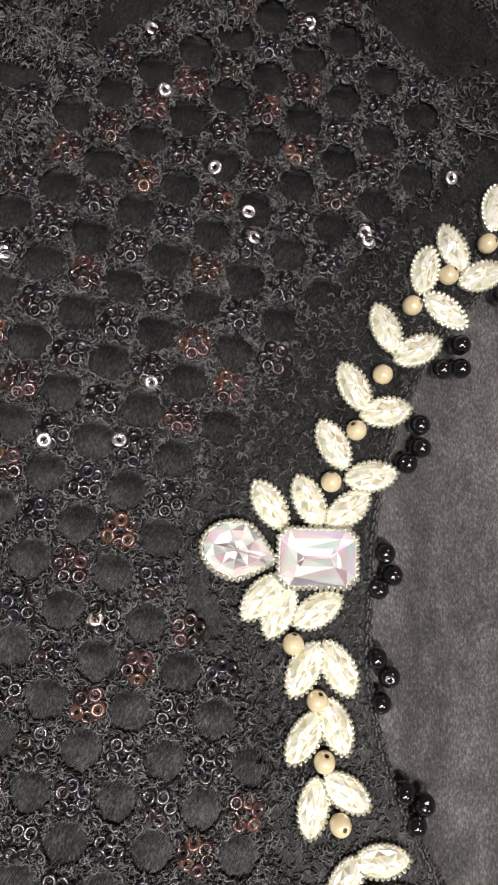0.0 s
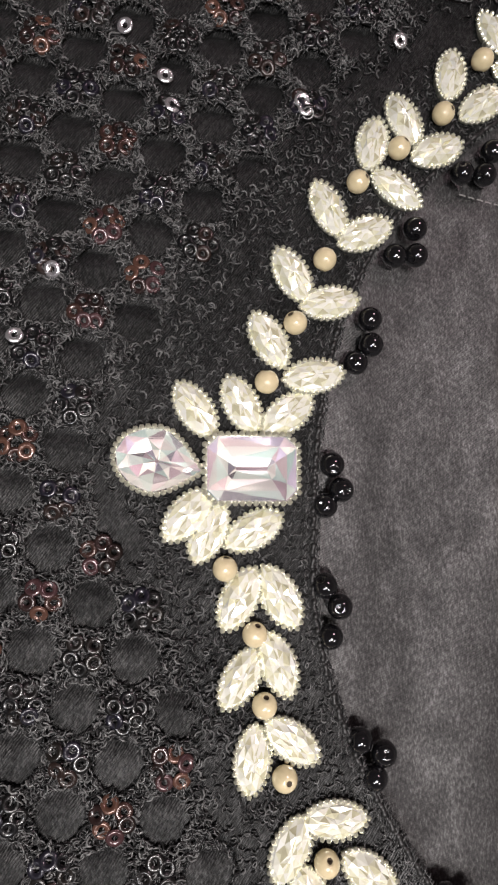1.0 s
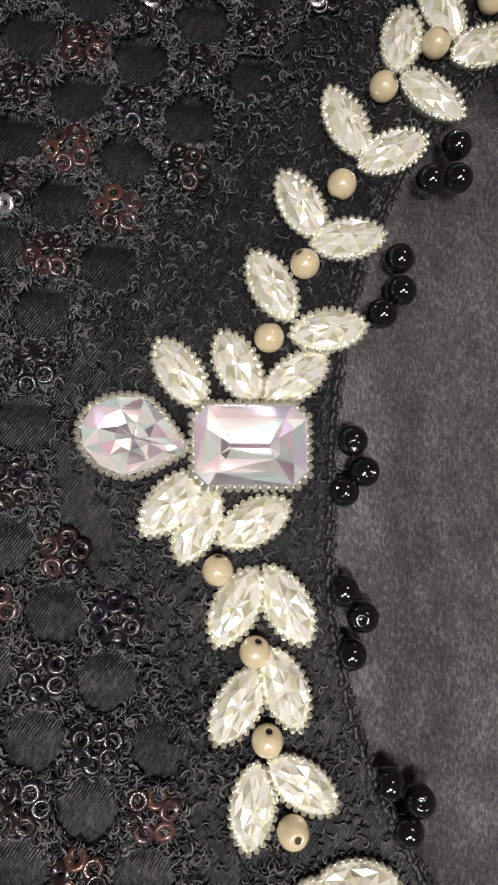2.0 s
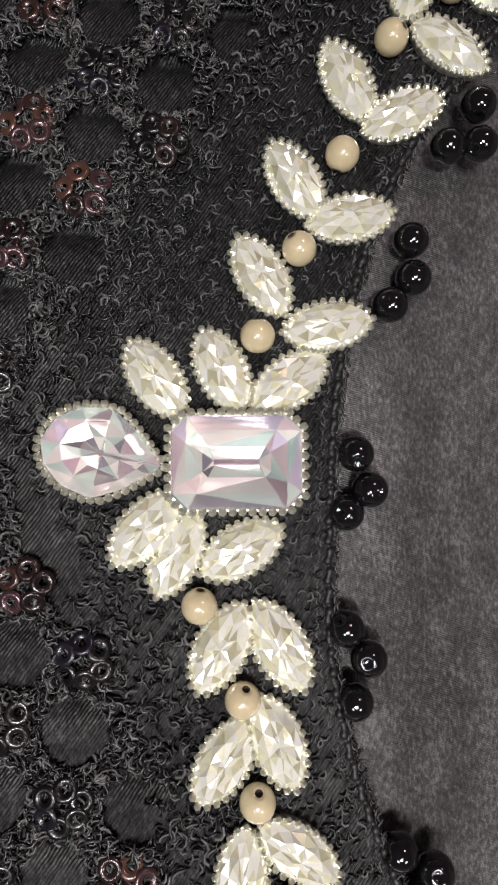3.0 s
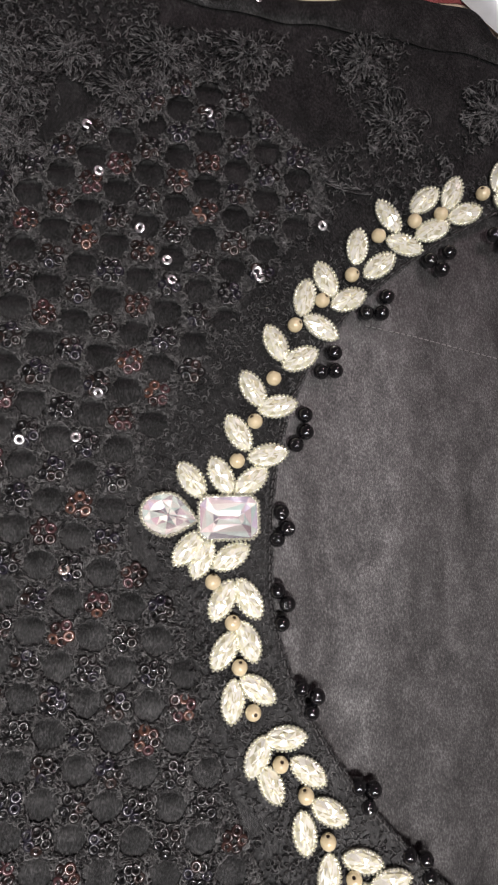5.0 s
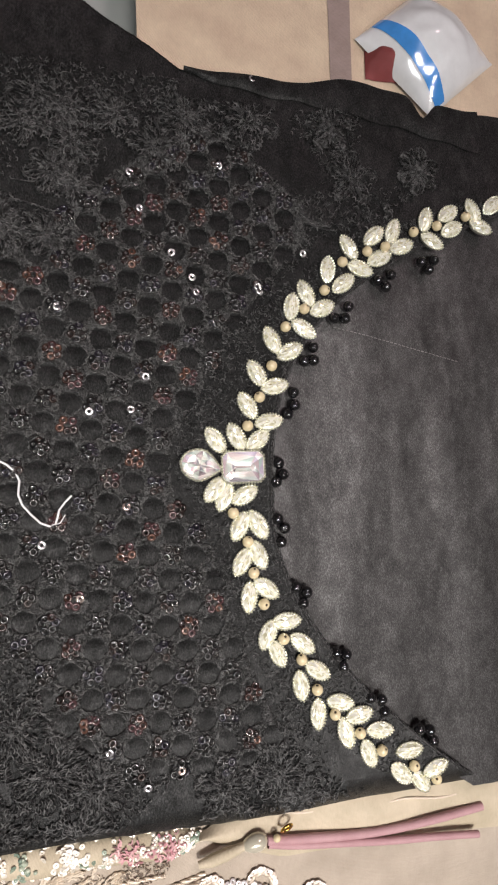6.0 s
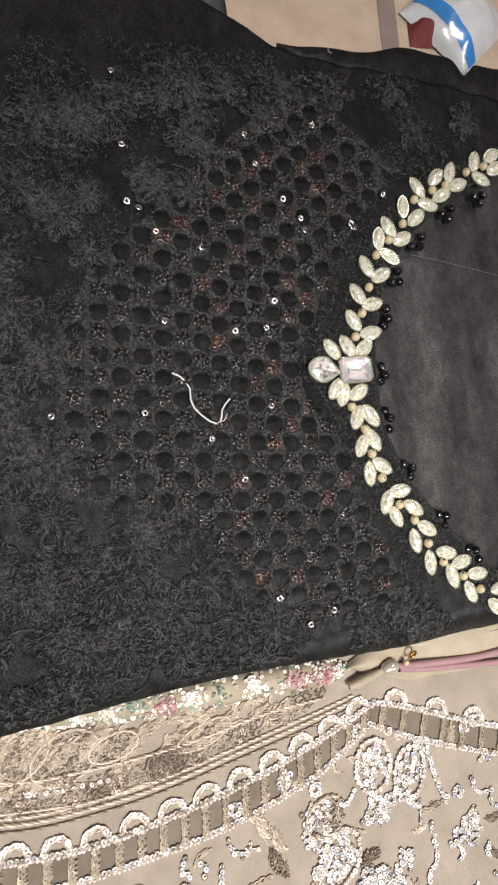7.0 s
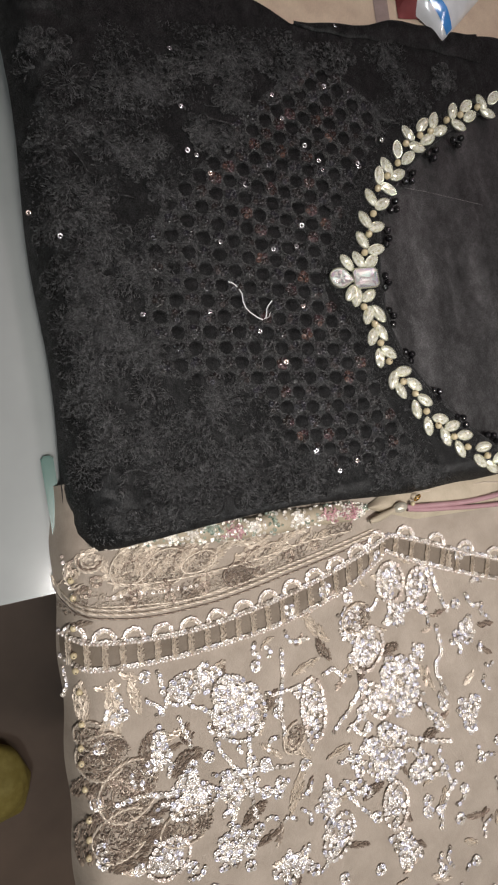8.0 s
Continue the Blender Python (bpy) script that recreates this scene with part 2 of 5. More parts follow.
# the lace is a checker of open rounds, sunk into the ground, and sequin rosettes
def site(p, q):
    """Place of a lattice site of the lace, which is drawn slightly askew by the cutting."""
    a, b = p / 10, q / 10
    x = (-4.006 - 0.683 * b + 0.209 * b * b + 0.103 * b ** 3 + 6.941 * a - 0.242 * a * b - 0.118 * a * b * b + 0.240 * a * a - 0.072 * a * a * b + 0.580 * a ** 3)
    y = (-4.773 - 7.242 * b + 0.038 * b * b + 0.062 * b ** 3 - 0.812 * a + 0.254 * a * b - 0.124 * a * b * b + 0.232 * a * a - 0.166 * a * a * b + 0.400 * a ** 3)
    return x, y


ZONE = [(-9.8, 4.6), (-11.4, 2.0), (-11.9, -3.6), (-8.4, -4.7), (-6.6, -5.4), (-6.0, -8.0), (-4.1, -9.2), (-0.9, -9.6), (1.2, -9.2), (0.3, -7.0), (-0.5, -5.0),
        (-1.1, -2.6), (-2.2, -1.2), (-2.5, 0.4), (-1.9, 1.6), (-0.9, 3.2), (0.1, 5.0), (1.4, 6.6), (2.6, 7.9), (2.4, 9.2), (0.4, 10.9), (-1.1, 11.5), (-3.8, 9.8), (-6.3, 7.4)]


def in_zone(x, y, poly=ZONE):
    inside, n = False, len(poly)
    for k in range(n):
        (x1, y1), (x2, y2) = poly[k], poly[(k + 1) % n]
        if (y1 > y) != (y2 > y) and x < (x2 - x1) * (y - y1) / (y2 - y1) + x1:
            inside = not inside
    return inside


SITES = [(p, q, *site(p, q)) for p in range(-15, 12) for q in range(-24, 9)]
HOLES = np.array([(x, y) for p, q, x, y in SITES if (p + q) % 2 == 0 and in_zone(x, y)])
ROSETTES = [(x, y) for p, q, x, y in SITES if (p + q) % 2 and in_zone(x, y)]


def sink(x, y):
    """Dips the ground towards each open round's upper rim, shaped to darken a crescent there."""
    gap = (HOLES[:, 0] - x) ** 2 + (HOLES[:, 1] - y) ** 2
    k = int(np.argmin(gap))
    inside = max(0.0, min(1.0, (0.45 - float(gap[k]) ** 0.5) / 0.09))
    w = max(0.0, min(1.0, (y - float(HOLES[k, 1]) + 0.02) / 0.34))
    return 0.12 * inside * w * w


def clamp_panel(u, v):
    y = -12.2 + v * 36.0
    x1 = min(neck_x(y), 13.5)
    x0 = left_x(y)
    x = x0 + u * (x1 - x0)
    z = cloth_z(x, y) - sink(x, y)
    over, under = y - top_y(x), low_y(x) - y
    if over > 0:
        y, z = top_y(x) + 0.15 * math.sin(min(over, 1.5)), z - over * 1.2
    if under > 0:
        y, z = low_y(x) - 0.1 * math.sin(min(under, 1.5)), z - under * 1.4
    return (x, y, z)


hang("front_panel", mesh_arrays("front_panel", *sheet(230, 400, clamp_panel), M_LACE, True), tunic)


def lining_at(u, v):
    y = -11.6 + v * 21.4
    x = min(neck_x(y), 13) - 0.5 + u * (14.0 - min(neck_x(y), 13))
    fold = 0.02 * math.sin(x * 1.7 + 0.6 * math.sin(y * 0.5)) + 0.08 * noise.noise(Vector((x * 0.7, y * 0.25, 1.3))) + 0.010 * noise.noise(Vector((x * 2.4, y * 1.1, 5)))
    return (x, y, -0.38 + fold * min(1, max(0, x - 1.0)))


hang("lining", mesh_arrays("lining", *sheet(190, 220, lining_at), M_LINING, True), tunic, label="charcoal satin lining inside the neck opening")
rope = [(neck_x(y), y) for y in np.linspace(-11.6, 10.2, 1100)]
hang("neck_piping", mesh_arrays("neck_piping", *tube([(x + 0.02 + 0.012 * math.sin(y * 31), y, cloth_z(x, y) - 0.02 + 0.012 * math.cos(y * 31)) for x, y in rope], 0.046, 7, lambda w: 1 + 0.22 * math.sin(w * 1290)), M_PIPING, True), tunic, label="twisted black cord along the neck edge")


for side in (-0.09, 0.09):
    for_edge = [(x + side + rnd.uniform(-0.03, 0.03), y) for x, y in ((neck_x(y), y) for y in np.linspace(-11.3, 9.8, 900))]
    EDGE = for_edge if side < 0 else EDGE + for_edge


# ---- crystals ----
def outline_navette(n=26):
    pts = []
    for k in range(n):
        a = 2 * math.pi * k / n
        c, s = math.cos(a), math.sin(a)
        pts.append((0.5 * math.copysign(abs(c) ** 1.0, c), 0.27 * math.copysign(abs(s) ** 1.25, s)))
    return pts


def outline_octagon():
    w, h, c = 0.70, 0.51, 0.16
    return [(w, -h + c), (w, 0), (w, h - c), (w - c, h), (0.2, h), (-0.2, h), (-w + c, h), (-w, h - c), (-w, 0), (-w, -h + c), (-w + c, -h), (-0.2, -h), (0.2, -h), (w - c, -h)]


def outline_pear(n=22):
    pts = []
    for k in range(n):
        a = 2 * math.pi * k / n
        c = math.cos(a)
        pts.append((0.66 * c + 0.02, 0.50 * math.sin(a) * (1 if c < 0 else (1 - c ** 1.5 * 0.75))))
    return pts


def cut_stone(name, outline, rings, mat, seed, jitter=0.02):
    """Crown of flat facets: rings are (scale, height); the last closes in a point."""
    r = random.Random(seed)
    verts, faces = [], []
    n = len(outline)
    for j, (s, h) in enumerate(rings):
        for k, (x, y) in enumerate(outline):
            m = 1 if j in (0, len(rings) - 1) else 1 + r.uniform(-3, 3) * jitter
            verts.append((x * s * m, y * s * m, h + (r.uniform(-jitter, jitter) if 0 < j else 0)))
    for j in range(len(rings) - 1):
        for k in range(n):
            a, b = j * n + k, j * n + (k + 1) % n
            if (k + j) % 2:
                faces += [(a, b, b + n), (a, b + n, a + n)]
            else:
                faces += [(a, b, a + n), (b, b + n, a + n)]
    top = len(verts)
    o = (len(rings) - 1) * n
    verts.append((0, 0, rings[-1][1] + r.uniform(0, jitter)))
    faces += [(o + k, o + (k + 1) % n, top) for k in range(n)]
    loose_v = [verts[i] for f in faces for i in f]
    loose_f, at = [], 0
    for f in faces:
        loose_f.append(tuple(range(at, at + len(f))))
        at += len(f)
    return mesh_arrays(name, loose_v, loose_f, mat)


def ball(r, u=2):
    bm = bmesh.new()
    bmesh.ops.create_icosphere(bm, subdivisions=u, radius=r)
    bm.verts.index_update()
    vs = [tuple(p.co) for p in bm.verts]
    fs = [[p.index for p in f.verts] for f in bm.faces]
    bm.free()
    return vs, fs


def add(verts, faces, more_v, more_f, dx=0, dy=0, dz=0):
    o = len(verts)
    verts += [(p[0] + dx, p[1] + dy, p[2] + dz) for p in more_v]
    faces += [tuple(i + o for i in f) for f in more_f]


def setting_mesh(name, outline, count, grow, bead, tall=0.0):
    """A cup with a milled rim of small claws round a stone."""
    verts, faces = [], []
    n = len(outline)
    for s, h in ((grow * 0.96, -0.02), (grow, 0.05 + tall), (grow * 0.985, 0.085 + tall), (grow * 0.95, 0.085 + tall)):
        verts += [(x * s, y * s, h) for x, y in outline]
    for j in range(3):
        faces += [(j * n + k, j * n + (k + 1) % n, (j + 1) * n + (k + 1) % n, (j + 1) * n + k) for k in range(n)]
    loop = [Vector((x, y, 0)) * grow for x, y in outline]
    loop.append(loop[0])
    total, step = arc_len(loop), 0
    bv, bf = ball(bead, 1)
    for k in range(count):
        want, run = total * k / count, 0
        for a, b in zip(loop, loop[1:]):
            d = (b - a).length
            if run + d >= want:
                p = a.lerp(b, (want - run) / d)
                add(verts, faces, bv, bf, p.x, p.y, 0.10 + tall)
                break
            run += d
    return mesh_arrays(name, verts, faces, M_SETTING, False)


NAV = outline_navette()
NAV_STONES = [cut_stone("navette_crystal", outline_navette(14), ((0.97, 0.08), (0.76, 0.16), (0.50, 0.205), (0.22, 0.225)), M_CRYSTAL, s, 0.028) for s in range(6)]
NAV_SETTING = setting_mesh("navette_setting", NAV, 24, 0.96, 0.043)


def navette(x, y, angle, size=1.05, lift=0.0):
    k = rnd.randrange(6)
    z = cloth_z(x, y) + lift
    ob = hang("navette_crystal", NAV_STONES[k], tunic, x, y, z, rnd.uniform(-4, 4), rnd.uniform(-4, 4), angle + rnd.choice((0, 180)), size=size)
    hang("setting", NAV_SETTING, ob)


# beside the large stones, then up and down the neckline
for row in ((-0.88, 0.87, 125), (-0.16, 0.97, 117), (0.55, 0.85, 38), (0.25, 2.02, 122), (0.97, 1.47, 10), (0.61, 3.10, 120), (1.22, 2.67, 12),
            (1.19, 4.26, 117), (1.81, 3.88, 27), (2.35, 4.70, 149), (1.94, 5.46, 76), (2.51, 5.96, 113), (3.08, 5.46, 24)):
    navette(*row)
for row in ((-0.95, -0.73, 49, 1.05, 0.06), (-0.62, -0.98, 67), (0.06, -0.95, 30), (-0.14, -1.96, 62, 1.08), (0.48, -1.93, 120, 1.1), (0.46, -2.92, 112),
            (-0.10, -3.10, 58), (0.68, -4.00, 143), (0.09, -4.25, 85)):
    navette(*row)
for row in ((3.35, 6.87, 79), (3.94, 6.40, 37), (4.22, 7.75, 119), (4.63, 7.00, 165), (5.23, 8.26, 41), (5.42, 7.45, 23), (6.02, 8.51, 67), (6.36, 7.96, 21),
            (7.43, 9.07, 71), (7.65, 8.27, 154), (8.39, 9.39, 33), (8.50, 8.78, 27), (9.5, 9.6, 120), (9.8, 9.0, 160), (10.4, 9.9, 40)):
    navette(*row)
for row in ((1.32, -5.11, 2), (0.67, -5.49, 65), (0.96, -6.10, 116, 1.0, 0.05), (1.84, -5.87, 143), (2.32, -6.78, 147), (1.73, -7.21, 98), (3.09, -7.90, 164),
            (2.29, -8.19, 88), (3.26, -8.91, 105, 1.1), (3.74, -8.39, 8, 1.05, 0.05), (4.51, -9.00, 173), (4.06, -9.70, 112), (5.58, -9.82, 2),
            (5.25, -10.54, 137), (6.05, -10.94, 123), (6.55, -10.55, 18)):
    navette(*row)

OCT = outline_octagon()
M_CLEAR = bpy.data.materials.new("clear_crystal")
M_CLEAR.use_nodes = True
for socket, value in (("Transmission Weight", 1.0), ("Roughness", 0.02), ("IOR", 1.54), ("Base Color", (0.97, 0.98, 0.97, 1))):
    M_CLEAR.node_tree.nodes["Principled BSDF"].inputs[socket].default_value = value


def foil_stone(name, rings, crown, seed):
    """A closed stone of flat facets: clear crown steps and table above, foil-backed pavilion below.
    rings run from the table down to the keel, each a list of points; crown is the number of clear steps."""
    verts, faces, clear = [], [tuple(range(len(rings[0])))], [True]
    r = random.Random(seed)
    for j, ring in enumerate(rings):
        verts += [(x, y, z + (r.uniform(-0.035, 0.035) if j > crown + 1 else 0)) for x, y, z in ring]
    n = len(rings[0])
    for j in range(len(rings) - 1):
        for k in range(n):
            a, b = j * n + k, j * n + (k + 1) % n
            if j < crown:
                faces.append((a, a + n, b + n, b))
                clear.append(True)
            else:
                faces += [(a, a + n, b), (b, a + n, b + n)] if (j + k) % 2 else [(a, a + n, b + n), (a, b + n, b)]
                clear += [False, False]
    faces.append(tuple(reversed(range(len(verts) - n, len(verts)))))
    clear.append(False)
    out = []
    for want, mat in ((False, M_BIG), (True, M_CLEAR)):
        loose_v, loose_f = [], []
        for f, c in zip(faces, clear):
            if c == want:
                loose_f.append(tuple(range(len(loose_v), len(loose_v) + len(f))))
                loose_v += [verts[i] for i in f]
        out.append(mesh_arrays(name, loose_v, loose_f, mat))
    return out


def big_stone(name, meshes, x, y, turn, label):
    ob = hang(name, meshes[0], tunic, x, y, -0.02, 0, 0, turn, label=label)
    hang("clear_crown", meshes[1], ob).visible_shadow = False
    return ob


def octagon_ring(w, h, c, z):
    return [(w, -h + c, z), (w, h - c, z), (w - c, h, z), (-w + c, h, z), (-w, h - c, z), (-w, -h + c, z), (-w + c, -h, z), (w - c, -h, z)]


big = big_stone("octagon_crystal", foil_stone("octagon_crystal", [octagon_ring(*r) for r in ((0.47, 0.28, 0.10, 0.33), (0.58, 0.39, 0.13, 0.305), (0.68, 0.49, 0.16, 0.24), (0.66, 0.47, 0.155, 0.22), (0.52, 0.32, 0.11, 0.16), (0.36, 0.16, 0.06, 0.105), (0.24, 0.03, 0.01, 0.06))], 2, 4), 0, -0.02, 1, "large clear step-cut crystal with a rainbow sheen")
hang("setting", setting_mesh("octagon_setting", OCT, 44, 1.02, 0.052, 0.13), big)
PEAR = outline_pear()
TIP = outline_pear(12)
drop = big_stone("pear_crystal", foil_stone("pear_crystal", [[(x * s, y * s, z) for x, y in TIP] for s, z in ((0.66, 0.33), (0.82, 0.30), (0.97, 0.24), (0.94, 0.22), (0.66, 0.15), (0.34, 0.09), (0.06, 0.06))], 2, 11), -1.42, 0.06, -12, "pear-shaped clear crystal with a rainbow sheen")
hang("setting", setting_mesh("pear_setting", PEAR, 38, 1.02, 0.052, 0.13), drop)


def drilled(name, r, mat, hole):
    bm = bmesh.new()
    bmesh.ops.create_uvsphere(bm, u_segments=20, v_segments=14, radius=r)
    for v in bm.verts:
        d = math.hypot(v.co.x, v.co.y)
        if d < 0.3 * r:
            v.co.z *= 0.4 if d < 0.2 * r else 0.97
    me = mesh_from(name, bm, mat, True)
    me.materials.append(hole)
    for p in me.polygons:
        if len(p.vertices) == 3:
            p.material_index = 1
    return me


PEARL = drilled("pearl_bead", 0.19, M_PEARL, M_HOLE)
for x, y in ((0.21, 1.33), (0.65, 2.29), (1.12, 3.36), (1.67, 4.72), (2.38, 5.38), (3.17, 6.09), (-0.37, -1.51), (0.09, -2.46), (0.25, -3.47), (0.56, -4.49),
             (3.91, 7.17), (4.90, 7.63), (5.64, 7.87), (6.86, 8.53), (7.83, 8.83), (9.1, 9.3), (1.18, -5.65), (1.76, -6.36), (2.26, -7.38), (2.85, -8.24), (3.74, -8.97),
             (4.51, -9.65), (5.69, -10.33), (6.62, -10.97)):
    hang("pearl_bead", PEARL, tunic, x, y, cloth_z(x, y) + 0.17, rnd.uniform(-75, 5), rnd.uniform(-45, 45), 0)
BEAD = drilled("black_bead", 0.20, M_BEAD, M_BEAD)
for x, y in ((1.30, 0.09), (1.45, -0.30), (1.19, -0.55), (1.19, -1.78), (1.43, -2.09), (1.28, -2.54), (1.93, 2.49), (1.95, 2.06), (1.69, 1.75), (2.72, 4.09), (2.73, 3.63),
             (2.36, 3.59), (1.74, -4.06), (2.12, -4.26), (1.97, -4.60), (4.14, 5.61), (3.99, 5.17), (3.58, 5.16), (5.90, 6.89), (5.36, 6.65), (5.68, 6.42), (7.73, 7.57),
             (7.20, 7.46), (7.50, 7.19), (3.07, -6.33), (3.44, -6.43), (3.28, -6.78), (4.25, -7.94), (4.66, -8.06), (4.74, -8.45), (6.07, -9.22), (6.45, -9.31), (6.58, -9.68)):
    hang("black_bead", BEAD, tunic, x, y, -0.06, rnd.uniform(-70, 70), rnd.uniform(-70, 70), 0)


# ---- lace stitches over the ground ----

# bent strands of thread, as one mass
rng = np.random.default_rng(5)


def strand(bend, r):
    pts = [(-0.5, -bend, 0), (-0.18, bend * 0.6, 0.22), (0.18, bend * 0.6, 0.22), (0.5, -bend, 0)]
    v, f = tube(pts, r, 3)
    return [tuple(p) for p in v], f


TV, TF = strand(0.20, 0.15)


def strands(places, turns, length, thick):
    n = len(places)
    size = np.stack((length, length * 0.9, thick), 1) if np.ndim(length) else np.full((n, 3), length)
    return scatter(TV, TF, places, turns, rng.uniform(-0.3, 0.3, n), size)


def on_cloth(xy, lift):
    return np.array([(x, y, cloth_z(x, y) + l) for (x, y), l in zip(xy, lift)])


def keep_clear(xy):
    """Leaves the open rounds and the stones' band free."""
    near = np.full(len(xy), 9.0)
    for k in range(0, len(xy), 4000):
        d = xy[k:k + 4000, None] - HOLES[None]
        near[k:k + 4000] = np.sqrt((d ** 2).sum(-1)).min(1)
    return near


cand = rng.uniform((-12.2, -10.0), (3.2, 11.8), (200000, 2))
cand = cand[[in_zone(x, y) for x, y in cand]]
near = keep_clear(cand)
wob = np.array([noise.noise(Vector((x * 3.1, y * 3.1, 2.0))) for x, y in cand])
cand = cand[near > 0.37 + 0.05 * wob][:62000]
n = len(cand)
v1, f1 = strands(on_cloth(cand, rng.uniform(0.005, 0.075, n)), rng.uniform(0, 6.3, n), rng.uniform(0.06, 0.15, n), rng.uniform(0.10, 0.17, n))
tagged(hang("lace_stitches", mesh_arrays("lace_stitches", v1, f1, M_THREAD, True), tunic, label="dense black looped thread embroidery"), kind="stuff")

# stitched rims of the rounds
ring_xy, ring_turn = [], []
for hx, hy in HOLES:
    for k in range(26):
        a = 2 * math.pi * k / 26 + rnd.uniform(-0.1, 0.1)
        r = 0.385 + rnd.uniform(-0.03, 0.03)
        ring_xy.append((hx + r * math.cos(a), hy + r * math.sin(a)))
        ring_turn.append(a + math.pi / 2 + rnd.uniform(-0.7, 0.7))
n = len(ring_xy)
v1, f1 = strands(on_cloth(ring_xy, rng.uniform(0.02, 0.07, n)), np.array(ring_turn), rng.uniform(0.10, 0.15, n), rng.uniform(0.10, 0.15, n))
tagged(hang("hole_rims", mesh_arrays("hole_rims", v1, f1, M_THREAD, True), tunic), kind="stuff")


# ---- sequins ----
def washer(ro, ri, cup, n=12):
    verts = []
    for r, h in ((ro, 0.0), (ro * 0.86, cup), (ro * 0.55, cup * 0.8), (ri, 0.0)):
        verts += [(r * math.cos(2 * math.pi * k / n), r * math.sin(2 * math.pi * k / n), h) for k in range(n)]
    faces = [(j * n + k, j * n + (k + 1) % n, (j + 1) * n + (k + 1) % n, (j + 1) * n + k) for j in range(3) for k in range(n)]
    return verts, faces


WV, WF = washer(0.135, 0.045, 0.026)
SEQUIN = mesh_arrays("sequin", WV, WF, M_SEQUIN, True)
RUSTY = mesh_arrays("rust_sequin", WV, WF, M_RUST, True)
far = {False: ([], [], []), True: ([], [], [])}
count = 0
order = sorted(ROSETTES, key=lambda s: math.hypot(s[0] + 2.2, s[1] - 0.5))
for cx, cy in order:
    petals = rnd.choice((5, 6, 6))
    base = rnd.uniform(0, 6.3)
    rusty = rnd.random() < (0.26 if cx > -6 else 0.08)
    spots = [(cx + 0.2 * math.cos(base + 6.283 * k / petals) + rnd.uniform(-0.03, 0.03), cy + 0.2 * math.sin(base + 6.283 * k / petals) + rnd.uniform(-0.03, 0.03)) for k in range(petals)]
    for x, y in spots:
        z = cloth_z(x, y) + 0.085 + rnd.uniform(0, 0.03)
        away = math.degrees(math.atan2(y - cy, x - cx))
        tilt = rnd.uniform(4, 26)
        if count < 300:
            hang("sequin", RUSTY if rusty else SEQUIN, tunic, x, y, z, tilt, 0, away + 90)
            count += 1
        else:
            for store, value in zip(far[rusty], ((x, y, z), radians(away + 90), radians(tilt))):
                store.append(value)
for rusty, text in ((False, "black sequin rosettes sewn into the lace"), (True, "rust-coloured sequin rosettes sewn into the lace")):
    place, turns, tilts = far[rusty]
    v1, f1 = scatter(WV, WF, place, np.array(turns), np.array(tilts), np.ones((len(place), 1)))
    tagged(hang("sequin_scatter", mesh_arrays("sequin_scatter", v1, f1, M_RUSTS if rusty else M_SEQUINS, True), tunic, label=text), kind="stuff")

# a few sequins that lie flat to the light, their glint coloured in as silver
M_GLINT = sequin_material("silver_sequin", [(0.9, 0.9, 0.92), (0.88, 0.86, 0.9), (0.9, 0.75, 0.68)], False, 0.9, 0.25)
BRIGHT = mesh_arrays("silver_sequin", WV, WF, M_GLINT, True)
for x, y in ((-3.48, 9.66), (-3.17, 8.47), (-2.17, 7.07), (-1.50, 6.28), (-1.37, 5.79), (2.44, 7.37), (0.74, 6.09), (-3.57, 1.88), (-7.45, 5.68), (-4.84, 1.80), (-3.76, -1.16), (-4.39, -8.44), (-3.27, -9.64), (-2.24, -9.27), (0.80, 5.95), (-8.40, 6.80), (-7.99, 6.57), (-7.51, 2.31), (-8.62, -1.03), (-6.25, -2.21), (-5.18, -3.87), (-5.76, 5.07), (-3.09, 2.93), (-11.83, -0.87), (0.83, 13.56), (-0.49, 10.21), (-8.42, 11.84), (-8.35, 8.98), (-14.88, 2.99), (-16.03, 4.67)):
    hang("silver_sequin", BRIGHT, tunic, x, y, cloth_z(x, y) + 0.13, rnd.uniform(-20, 20), rnd.uniform(-20, 20), 0)

# ---- floral embroidery round the lace ----
flo_xy, flo_turn, flo_len, flo_thick, flo_lift = [], [], [], [], []


def stitch(x, y, turn, length, thick, lift):
    if neck_x(y) - x > 1.3 and low_y(x) + 0.3 < y < top_y(x) - (1.0 if x > -1.8 else 0.25) and x > left_x(y) + 0.3:
        flo_xy.append((x, y)), flo_turn.append(turn), flo_len.append(length), flo_thick.append(thick), flo_lift.append(lift)


